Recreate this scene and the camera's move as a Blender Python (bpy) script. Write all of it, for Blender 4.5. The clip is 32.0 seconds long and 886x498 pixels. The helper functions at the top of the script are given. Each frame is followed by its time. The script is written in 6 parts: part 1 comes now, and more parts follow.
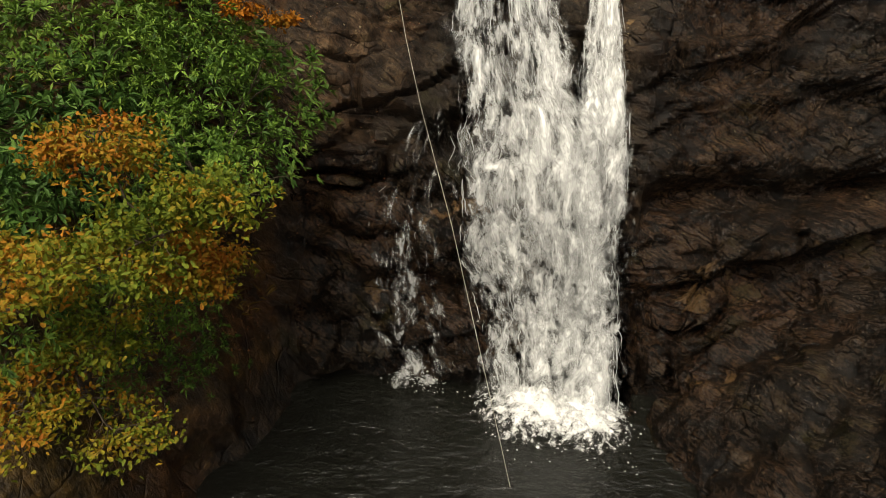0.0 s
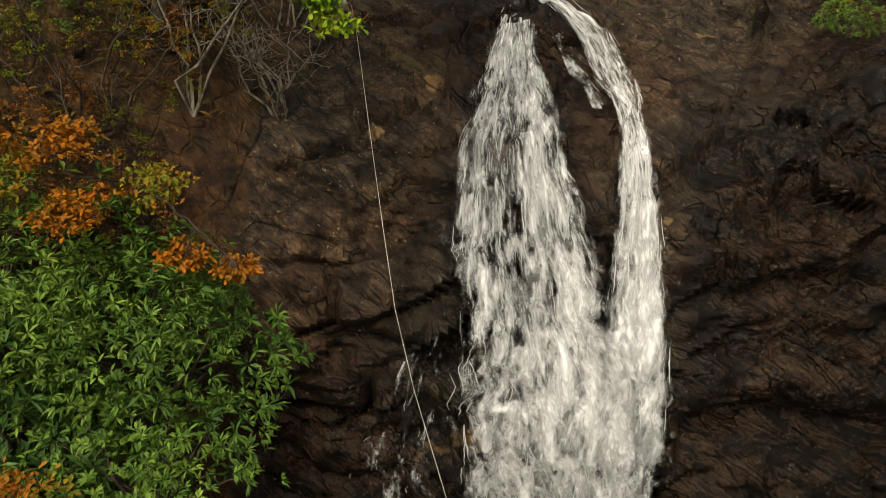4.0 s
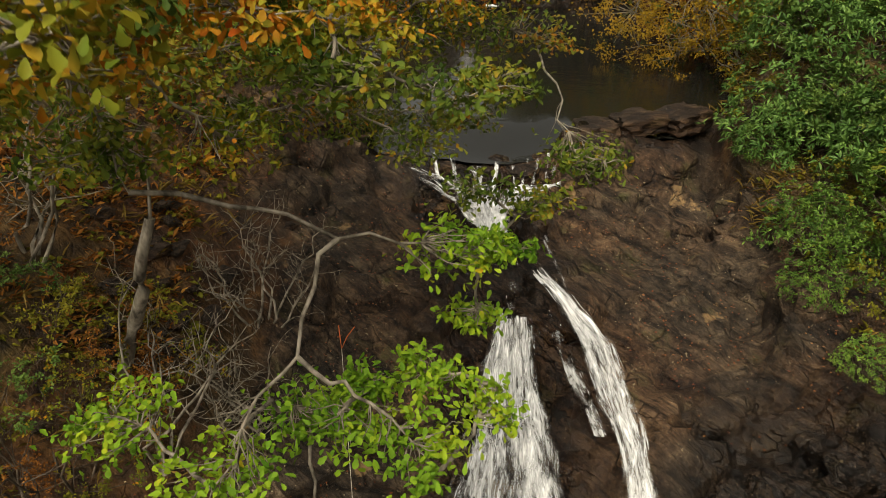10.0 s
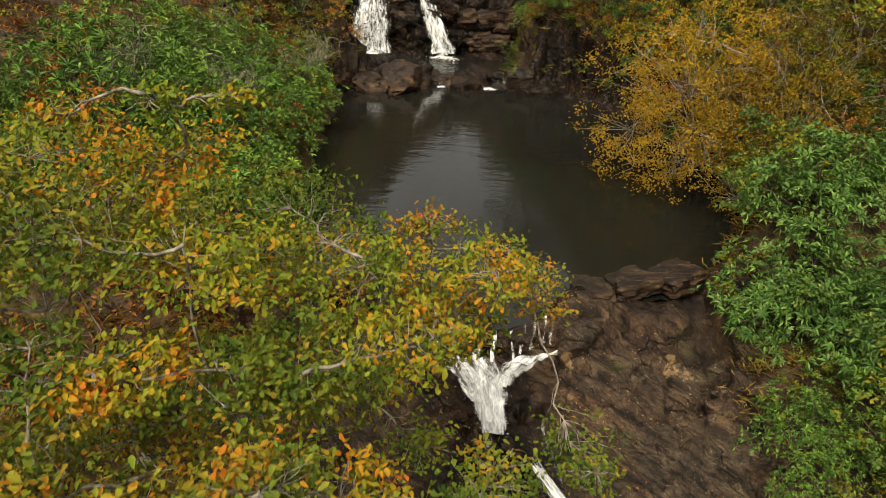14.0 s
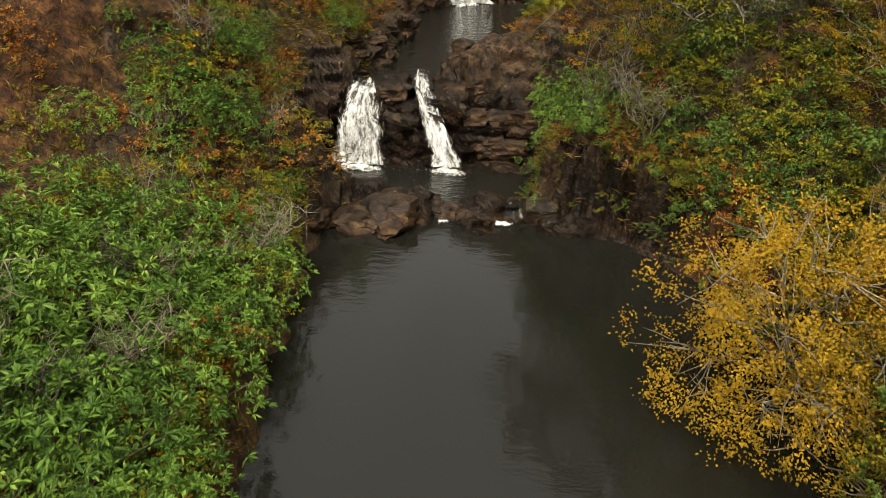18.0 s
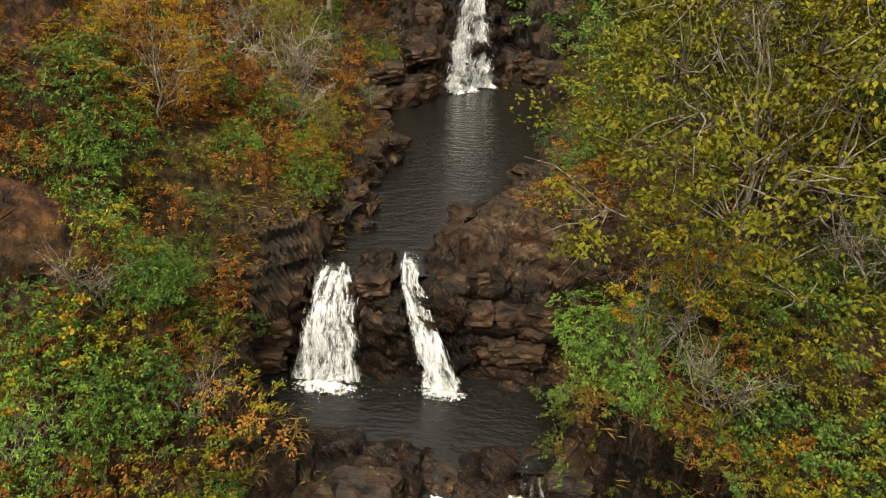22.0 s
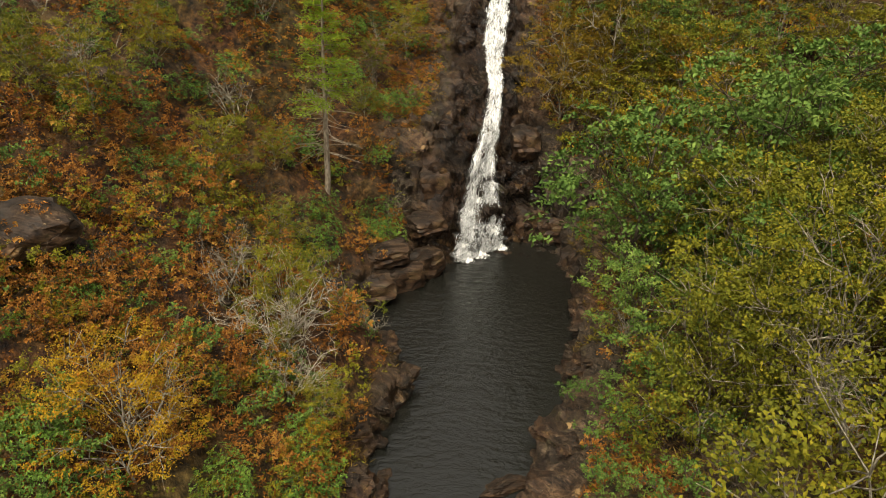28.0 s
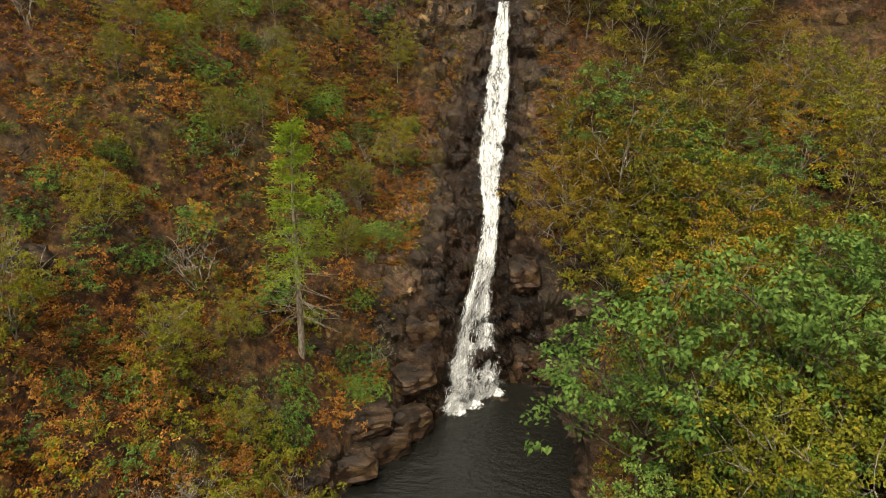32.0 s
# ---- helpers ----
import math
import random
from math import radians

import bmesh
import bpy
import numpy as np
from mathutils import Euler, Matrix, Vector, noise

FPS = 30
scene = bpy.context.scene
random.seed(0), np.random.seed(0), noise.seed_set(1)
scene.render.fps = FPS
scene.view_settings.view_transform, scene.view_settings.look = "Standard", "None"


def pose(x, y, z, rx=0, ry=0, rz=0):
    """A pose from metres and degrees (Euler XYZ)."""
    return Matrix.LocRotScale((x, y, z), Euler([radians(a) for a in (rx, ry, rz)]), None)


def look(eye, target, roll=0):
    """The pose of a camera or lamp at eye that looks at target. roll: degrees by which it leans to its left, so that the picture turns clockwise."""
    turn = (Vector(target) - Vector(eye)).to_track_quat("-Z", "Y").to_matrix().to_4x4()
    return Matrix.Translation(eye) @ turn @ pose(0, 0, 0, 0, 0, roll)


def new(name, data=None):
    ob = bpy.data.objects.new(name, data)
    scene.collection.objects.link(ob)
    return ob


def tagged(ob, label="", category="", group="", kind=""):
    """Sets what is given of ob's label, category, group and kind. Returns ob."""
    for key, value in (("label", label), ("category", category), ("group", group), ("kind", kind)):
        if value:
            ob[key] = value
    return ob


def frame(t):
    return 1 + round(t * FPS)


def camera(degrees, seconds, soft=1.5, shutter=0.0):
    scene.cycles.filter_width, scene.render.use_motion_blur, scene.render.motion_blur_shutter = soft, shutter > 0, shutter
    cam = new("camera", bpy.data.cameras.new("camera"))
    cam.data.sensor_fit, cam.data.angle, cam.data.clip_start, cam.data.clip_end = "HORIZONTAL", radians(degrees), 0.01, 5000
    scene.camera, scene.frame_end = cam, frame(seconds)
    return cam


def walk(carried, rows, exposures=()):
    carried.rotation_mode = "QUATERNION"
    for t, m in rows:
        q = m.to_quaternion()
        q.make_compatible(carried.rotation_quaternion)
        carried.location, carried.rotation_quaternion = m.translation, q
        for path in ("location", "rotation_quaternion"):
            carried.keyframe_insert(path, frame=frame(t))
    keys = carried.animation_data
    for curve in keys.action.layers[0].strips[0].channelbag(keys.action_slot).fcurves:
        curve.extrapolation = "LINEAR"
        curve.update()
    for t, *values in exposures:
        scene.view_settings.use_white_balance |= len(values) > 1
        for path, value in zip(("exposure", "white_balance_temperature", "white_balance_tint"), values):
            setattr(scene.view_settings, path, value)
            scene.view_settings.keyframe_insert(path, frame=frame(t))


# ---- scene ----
cam = camera(64.0, 32.0, soft=0.7, shutter=0.25)
METRES, EYE, TILT, LEAN, TURN = 8.0, 1.5, 0.0, 0.0, 0.0
PATH = [
    (0, (1.632, -1.384, -1.685), (1.514, 0.4, -2.581), 2.2),
    (0.5, (1.572, -1.104, -1.389), (1.456, 0.677, -2.29), 2.4),
    (1, (1.518, -0.779, -1.116), (1.405, 1.002, -2.019), 2.3),
    (1.5, (1.486, -0.396, -0.805), (1.373, 1.381, -1.716), 2.3),
    (2, (1.44, 0.004, -0.502), (1.329, 1.779, -1.418), 2.2),
    (2.5, (1.389, 0.475, -0.182), (1.282, 2.244, -1.108), 2.2),
    (4.5, (1.108, 2.618, 0.681), (1.029, 4.387, -0.248), 2.7),
    (5, (1.075, 3.324, 0.845), (0.998, 5.095, -0.082), 2.7),
    (5.5, (1.029, 4.177, 0.978), (0.956, 5.946, 0.048), 2.9),
    (6, (1.012, 4.846, 1.276), (0.936, 6.614, 0.344), 2.8),
    (6.5, (0.992, 5.108, 1.563), (0.918, 6.878, 0.634), 2.9),
    (7, (0.985, 5.096, 1.893), (0.911, 6.865, 0.963), 3.0),
    (7.5, (0.976, 5.024, 2.251), (0.9, 6.792, 1.32), 2.9),
    (8, (0.975, 4.967, 2.616), (0.898, 6.736, 1.685), 3.0),
    (8.5, (0.961, 4.92, 2.984), (0.884, 6.69, 2.056), 2.8),
    (9, (0.94, 4.865, 3.369), (0.864, 6.635, 2.441), 2.7),
    (9.5, (0.926, 4.777, 3.752), (0.849, 6.549, 2.826), 2.7),
    (10, (0.904, 4.677, 4.132), (0.829, 6.448, 3.205), 2.7),
    (10.5, (0.895, 4.561, 4.504), (0.821, 6.333, 3.578), 2.7),
    (11, (0.864, 4.491, 4.876), (0.793, 6.264, 3.952), 2.8),
    (11.5, (0.818, 4.512, 5.272), (0.752, 6.283, 4.345), 2.8),
    (12, (0.813, 4.567, 5.671), (0.744, 6.338, 4.745), 2.7),
    (12.5, (0.789, 4.697, 6.035), (0.721, 6.469, 5.11), 2.8),
    (13, (0.758, 4.912, 6.397), (0.69, 6.684, 5.473), 2.8),
    (13.5, (0.724, 5.278, 6.692), (0.656, 7.051, 5.769), 2.7),
    (14, (0.686, 5.792, 6.963), (0.616, 7.563, 6.036), 2.8),
    (14.5, (0.635, 6.378, 7.256), (0.563, 8.149, 6.329), 2.7),
    (15, (0.586, 7.086, 7.533), (0.512, 8.859, 6.611), 2.7),
    (15.5, (0.48, 7.867, 7.812), (0.409, 9.642, 6.894), 3.1),
    (17.5, (0.419, 11.637, 8.802), (0.323, 13.415, 7.891), 2.4),
    (18, (0.374, 12.615, 9.12), (0.277, 14.391, 8.206), 2.4),
    (18.5, (0.301, 13.599, 9.416), (0.209, 15.377, 8.504), 2.4),
    (19, (0.273, 14.613, 9.731), (0.179, 16.39, 8.82), 2.4),
    (19.5, (0.202, 15.624, 10.084), (0.11, 17.402, 9.172), 2.4),
    (20, (0.107, 16.652, 10.459), (0.02, 18.429, 9.547), 2.6),
    (20.5, (0.069, 17.698, 10.869), (-0.021, 19.475, 9.956), 2.5),
    (21, (-0.033, 18.703, 11.329), (-0.122, 20.481, 10.416), 2.5),
    (21.5, (-0.127, 19.649, 11.834), (-0.216, 21.427, 10.921), 2.5),
    (22, (-0.245, 20.508, 12.362), (-0.334, 22.285, 11.448), 2.5),
    (22.5, (-0.387, 21.276, 12.88), (-0.474, 23.054, 11.967), 2.5),
    (23, (-0.489, 21.97, 13.39), (-0.578, 23.747, 12.478), 2.3),
    (23.5, (-0.603, 22.588, 13.893), (-0.692, 24.367, 12.983), 2.4),
    (24, (-0.72, 23.203, 14.428), (-0.808, 24.981, 13.517), 2.5),
    (24.5, (-0.845, 23.754, 14.933), (-0.931, 25.533, 14.023), 2.6),
    (25, (-0.979, 24.271, 15.473), (-1.063, 26.049, 14.563), 2.7),
    (25.5, (-1.124, 24.751, 16.028), (-1.205, 26.53, 15.117), 3.0),
    (27.5, (-1.502, 26.196, 17.871), (-1.576, 27.989, 16.987), 2.5),
    (28, (-1.519, 26.628, 18.377), (-1.595, 28.42, 17.493), 2.5),
    (28.5, (-1.563, 27.159, 18.894), (-1.639, 28.953, 18.013), 2.4),
    (29, (-1.601, 27.745, 19.42), (-1.676, 29.539, 18.54), 2.5),
    (29.5, (-1.639, 28.398, 19.957), (-1.712, 30.193, 19.079), 2.5),
    (30, (-1.564, 29.076, 20.445), (-1.642, 30.874, 19.572), 2.4),
    (30.5, (-1.57, 29.785, 20.994), (-1.648, 31.584, 20.123), 2.5),
    (31, (-1.536, 30.559, 21.52), (-1.615, 32.359, 20.653), 2.4),
    (31.5, (-1.436, 31.348, 22.099), (-1.521, 33.15, 21.234), 2.3),
    (32, (-1.383, 32.192, 22.577), (-1.472, 33.996, 21.719), 2.4),
]
walk(cam, [(t, look(eye, target, roll)) for t, eye, target, roll in PATH], [(0.0, 0.3, 7500, 7), (5.0, 0.15, 7500, 7), (9.0, 0.35, 7500, 7), (14.0, 0.68, 7500, 7), (20.0, 0.92, 7500, 7), (32.0, 0.82, 7500, 7)])

# ---- world and light ----
world = bpy.data.worlds.new("overcast_sky")
scene.world = world
world.use_nodes = True
wn, wl = world.node_tree.nodes, world.node_tree.links
sky = wn.new("ShaderNodeTexSky")
sky.sky_type, sky.sun_disc = "NISHITA", False
sky.sun_elevation, sky.sun_rotation = radians(58), radians(200)
sky.air_density, sky.dust_density, sky.ozone_density = 1.0, 6.0, 0.6
haze = wn.new("ShaderNodeHueSaturation")
haze.inputs["Saturation"].default_value = 0.18
wl.new(sky.outputs[0], haze.inputs["Color"])
wl.new(haze.outputs[0], wn["Background"].inputs[0])
wn["Background"].inputs[1].default_value = 0.145
sun = new("sun", bpy.data.lights.new("sun", "SUN"))
sun.data.energy, sun.data.angle, sun.data.color = 1.35, radians(22), (1.0, 0.95, 0.87)
sun.matrix_world = look((0, 0, 60), (math.sin(radians(200)) * -34, math.cos(radians(200)) * -34, 0))

# ---- numeric helpers ----
rng = np.random.default_rng(7)


def hash3(i, j, k, seed=0):
    n = (i * 374761393 + j * 668265263 + k * 2147483647 + seed * 1274126177) & 0xFFFFFFFF
    n = ((n ^ (n >> 13)) * 1274126177) & 0xFFFFFFFF
    n = ((n ^ (n >> 16)) * 2246822519) & 0xFFFFFFFF
    return ((n ^ (n >> 15)) & 0xFFFFFF) / float(0xFFFFFF)


def vnoise(p, seed=0):
    """Smooth value noise in -1..1 at the rows of p."""
    b = np.floor(p).astype(np.int64)
    f = p - b
    f = f * f * (3 - 2 * f)
    out = 0
    for dx in (0, 1):
        for dy in (0, 1):
            for dz in (0, 1):
                w = (f[:, 0] if dx else 1 - f[:, 0]) * (f[:, 1] if dy else 1 - f[:, 1]) * (f[:, 2] if dz else 1 - f[:, 2])
                out = out + w * hash3(b[:, 0] + dx, b[:, 1] + dy, b[:, 2] + dz, seed)
    return out * 2 - 1


def fbm(p, octaves=4, seed=0):
    return sum(vnoise(p * 2.03**n + n * 7.3, seed + n) * 0.5**n for n in range(octaves))


def blocks(p, seed=0):
    """For rows of p: a random level for the nearest of scattered cells, and the gap to the next cell (joints)."""
    b = np.floor(p).astype(np.int64)
    best, second, level = np.full(len(p), 9.0), np.full(len(p), 9.0), np.zeros(len(p))
    for dx in (-1, 0, 1):
        for dy in (-1, 0, 1):
            for dz in (-1, 0, 1):
                c = b + (dx, dy, dz)
                q = np.stack([c[:, n] + 0.15 + 0.7 * hash3(c[:, 0], c[:, 1], c[:, 2], seed + 11 * n) for n in range(3)], -1)
                d = np.abs(q - p).max(-1) * 0.6 + np.linalg.norm(q - p, axis=-1) * 0.4
                lv = hash3(c[:, 0], c[:, 1], c[:, 2], seed + 91)
                near = d < best
                second = np.where(near, best, np.minimum(second, d))
                level = np.where(near, lv, level)
                best = np.where(near, d, best)
    return level, second - best


def mesh_from(name, verts, faces, material, smooth=False):
    """A mesh from an array of places and an array of triangles or quads."""
    me = bpy.data.meshes.new(name)
    verts, faces = np.asarray(verts, np.float32), np.asarray(faces, np.int32)
    me.vertices.add(len(verts))
    me.vertices.foreach_set("co", verts.ravel())
    k = faces.shape[1]
    me.loops.add(faces.size)
    me.loops.foreach_set("vertex_index", faces.ravel())
    me.polygons.add(len(faces))
    me.polygons.foreach_set("loop_start", np.arange(0, faces.size, k, dtype=np.int32))
    if smooth:
        me.polygons.foreach_set("use_smooth", np.ones(len(faces), bool))
    me.update(calc_edges=True)
    me.validate()
    if material:
        me.materials.append(material)
    return me


def part(name, me, parent, label=""):
    ob = new(name, me)
    ob.parent = parent
    return tagged(ob, label) if label else ob


# ---- materials ----
def material(name, rough=0.8, spec=0.3):
    m = bpy.data.materials.new(name)
    m.use_nodes = True
    n, l = m.node_tree.nodes, m.node_tree.links
    bsdf = n["Principled BSDF"]
    bsdf.inputs["Roughness"].default_value = rough
    bsdf.inputs["Specular IOR Level"].default_value = spec
    return m, n, l, bsdf


def noise_node(n, l, scale, detail=4, coord="Object", stretch=None, rough=0.55):
    tc = n.new("ShaderNodeTexCoord")
    tex = n.new("ShaderNodeTexNoise")
    tex.inputs["Scale"].default_value, tex.inputs["Detail"].default_value, tex.inputs["Roughness"].default_value = scale, detail, rough
    if stretch:
        mp = n.new("ShaderNodeMapping")
        mp.inputs["Scale"].default_value = stretch
        l.new(tc.outputs[coord], mp.inputs[0])
        l.new(mp.outputs[0], tex.inputs[0])
    else:
        l.new(tc.outputs[coord], tex.inputs[0])
    return tex


def ramp(n, l, value, stops):
    r = n.new("ShaderNodeValToRGB")
    e = r.color_ramp.elements
    while len(e) < len(stops):
        e.new(0.5)
    for k, (at, c) in enumerate(stops):
        e[k].position, e[k].color = at, (*c, 1)
    l.new(value, r.inputs[0])
    return r.outputs[0]


def mix(n, l, fac, a, b, kind="MIX"):
    m = n.new("ShaderNodeMix")
    m.data_type, m.blend_type = "RGBA", kind
    if isinstance(fac, (int, float)):
        m.inputs[0].default_value = fac
    else:
        l.new(fac, m.inputs[0])
    for sock, v in ((m.inputs[6], a), (m.inputs[7], b)):
        if isinstance(v, tuple):
            sock.default_value = (*v, 1)
        else:
            l.new(v, sock)
    return m.outputs[2]


def bump(n, l, bsdf, heights, strength=0.6, distance=0.05):
    last = None
    for h, dist in heights:
        b = n.new("ShaderNodeBump")
        b.inputs["Strength"].default_value, b.inputs["Distance"].default_value = strength, dist
        l.new(h, b.inputs["Height"])
        if last:
            l.new(last, b.inputs["Normal"])
        last = b.outputs[0]
    l.new(last, bsdf.inputs["Normal"])


def joints(n, l, scale, stretch, turn, warp):
    """Fractured rock: a random value for each block, and the distance to its nearest joint."""
    tc = n.new("ShaderNodeTexCoord")
    wob = n.new("ShaderNodeTexNoise")
    wob.inputs["Scale"].default_value, wob.inputs["Detail"].default_value = scale * 1.1, 4
    l.new(tc.outputs["Object"], wob.inputs[0])
    add = n.new("ShaderNodeVectorMath")
    add.operation = "MULTIPLY_ADD"
    l.new(wob.outputs["Color"], add.inputs[0])
    add.inputs[1].default_value = (warp, warp, warp)
    l.new(tc.outputs["Object"], add.inputs[2])
    mp = n.new("ShaderNodeMapping")
    mp.vector_type = "TEXTURE"
    mp.inputs["Scale"].default_value, mp.inputs["Rotation"].default_value = stretch, turn
    l.new(add.outputs[0], mp.inputs[0])
    cell, edge = n.new("ShaderNodeTexVoronoi"), n.new("ShaderNodeTexVoronoi")
    edge.feature = "DISTANCE_TO_EDGE"
    for v in (cell, edge):
        v.inputs["Scale"].default_value = scale
        l.new(mp.outputs[0], v.inputs[0])
    sep = n.new("ShaderNodeSeparateColor")
    l.new(cell.outputs["Color"], sep.inputs[0])
    return sep.outputs[0], edge.outputs[0]


def rock_colour(n, l):
    """Brown-grey rock: broad tints, lineation along the beds, a few open joints, moss, pale lichen and ochre."""
    big = noise_node(n, l, 0.5, 3)
    fine = noise_node(n, l, 2.6, 9, rough=0.72)
    grain = noise_node(n, l, 30.0, 5, rough=0.7)
    base = ramp(n, l, fine.outputs[0], [(0.34, (0.012, 0.009, 0.006)), (0.46, (0.04, 0.028, 0.019)), (0.56, (0.078, 0.055, 0.036)), (0.7, (0.15, 0.112, 0.076))])
    warm = ramp(n, l, fine.outputs[0], [(0.34, (0.02, 0.01, 0.006)), (0.46, (0.068, 0.037, 0.02)), (0.56, (0.125, 0.074, 0.042)), (0.72, (0.22, 0.142, 0.083))])
    c = mix(n, l, ramp(n, l, big.outputs[0], [(0.42, (0, 0, 0)), (0.6, (1, 1, 1))]), base, warm)
    c = mix(n, l, 1.0, c, ramp(n, l, grain.outputs[0], [(0.3, (0.4, 0.39, 0.38)), (0.5, (1, 1, 1)), (0.7, (1.15, 1.15, 1.15))]), "MULTIPLY")
    # fine lines along the beds
    tc = n.new("ShaderNodeTexCoord")
    heights = []
    for turn, stretch, low in (((0.35, 0.0, -0.75), (1.6, 0.13, 0.2), 0.3), ((0.2, 0.5, -0.5), (0.5, 0.045, 0.07), 0.45)):
        mp = n.new("ShaderNodeMapping")
        mp.vector_type = "TEXTURE"
        mp.inputs["Rotation"].default_value, mp.inputs["Scale"].default_value = turn, stretch
        l.new(tc.outputs["Object"], mp.inputs[0])
        tex = n.new("ShaderNodeTexNoise")
        tex.inputs["Scale"].default_value, tex.inputs["Detail"].default_value, tex.inputs["Roughness"].default_value, tex.inputs["Distortion"].default_value = 1.0, 5, 0.6, 0.4
        l.new(mp.outputs[0], tex.inputs[0])
        c = mix(n, l, 1.0, c, ramp(n, l, tex.outputs[0], [(0.36, (low, low, low)), (0.48, (0.95, 0.95, 0.95)), (0.7, (1.25, 1.23, 1.2))]), "MULTIPLY")
        heights.append((tex.outputs[0], stretch[1] * 0.7))
    moss = noise_node(n, l, 1.3, 8, rough=0.65)
    c = mix(n, l, ramp(n, l, moss.outputs[0], [(0.58, (0, 0, 0)), (0.68, (0.7, 0.7, 0.7))]), c, (0.05, 0.048, 0.014))
    ochre = noise_node(n, l, 0.9, 6, rough=0.6)
    c = mix(n, l, ramp(n, l, ochre.outputs[0], [(0.64, (0, 0, 0)), (0.67, (0.8, 0.8, 0.8))]), c, (0.3, 0.19, 0.09))
    lichen = noise_node(n, l, 15.0, 3, rough=0.6)
    c = mix(n, l, ramp(n, l, lichen.outputs[0], [(0.67, (0, 0, 0)), (0.7, (0.7, 0.7, 0.7))]), c, (0.34, 0.28, 0.18))
    # open joints, broken off here and there
    for scale, stretch, turn, warp, low, high, width in ((0.7, (1.6, 0.75, 0.8), (0.2, 0.1, -0.7), 0.5, 0.75, 1.2, 0.02), (2.0, (1.9, 0.6, 0.6), (0.3, 0.2, -0.8), 0.25, 0.75, 1.2, 0.035)):
        tone, gap = joints(n, l, scale, stretch, turn, warp)
        c = mix(n, l, 1.0, c, ramp(n, l, tone, [(0.0, (low, low, low)), (1.0, (high, high, high * 0.97))]), "MULTIPLY")
        here = noise_node(n, l, scale * 1.3, 2)
        open_ = ramp(n, l, here.outputs[0], [(0.47, (0, 0, 0)), (0.58, (1, 1, 1))])
        line = ramp(n, l, gap, [(0.0, (0.4, 0.37, 0.35)), (width, (1, 1, 1))])
        c = mix(n, l, open_, c, mix(n, l, 1.0, c, line, "MULTIPLY"))
        heights.append((mix(n, l, open_, (1.0, 1.0, 1.0), line), 0.05))
        heights.append((tone, 0.04 / scale))
    return c, fine, heights


def rock_material():
    m, n, l, bsdf = material("weathered_rock", 0.6, 0.22)
    c, fine, heights = rock_colour(n, l)
    c = mix(n, l, 1.0, c, (0.6, 0.56, 0.53), "MULTIPLY")
    l.new(c, bsdf.inputs["Base Color"])
    bump(n, l, bsdf, [(fine.outputs[0], 0.06)] + heights)
    return m


def ground_material():
    """Rock where the mask says rock; else bracken litter, dead grass and earth. Damp rock by the stream is darker and
    shinier, and so is rock painted as shaded.
    """
    m, n, l, bsdf = material("rocky_ground", 0.8, 0.24)
    c, fine, heights = rock_colour(n, l)
    at = n.new("ShaderNodeAttribute")
    at.attribute_name = "surface"
    sep = n.new("ShaderNodeSeparateColor")
    l.new(at.outputs["Color"], sep.inputs[0])
    c = mix(n, l, sep.outputs[1], c, mix(n, l, 1.0, c, (0.3, 0.275, 0.26), "MULTIPLY"))
    grit = noise_node(n, l, 3.0, 8, rough=0.7)
    patch = noise_node(n, l, 0.22, 4)
    soil = ramp(n, l, grit.outputs[0], [(0.36, (0.006, 0.003, 0.002)), (0.5, (0.055, 0.022, 0.008)), (0.66, (0.17, 0.075, 0.024))])
    grass = ramp(n, l, grit.outputs[0], [(0.36, (0.007, 0.005, 0.002)), (0.52, (0.055, 0.038, 0.01)), (0.7, (0.16, 0.105, 0.032))])
    s = mix(n, l, ramp(n, l, patch.outputs[0], [(0.42, (0, 0, 0)), (0.6, (1, 1, 1))]), soil, grass)
    l.new(mix(n, l, sep.outputs[0], s, c), bsdf.inputs["Base Color"])
    r = n.new("ShaderNodeMapRange")
    l.new(sep.outputs[1], r.inputs[0])
    r.inputs[3].default_value, r.inputs[4].default_value = 0.75, 0.24
    l.new(r.outputs[0], bsdf.inputs["Roughness"])
    streak = noise_node(n, l, 6.0, 5, stretch=(1.6, 1.0, 0.35), rough=0.7)
    glint = noise_node(n, l, 17.0, 4, rough=0.65)
    bump(n, l, bsdf, [(glint.outputs[0], 0.025), (grit.outputs[0], 0.05), (streak.outputs[0], 0.05), (fine.outputs[0], 0.05)] + heights, strength=0.9)
    return m


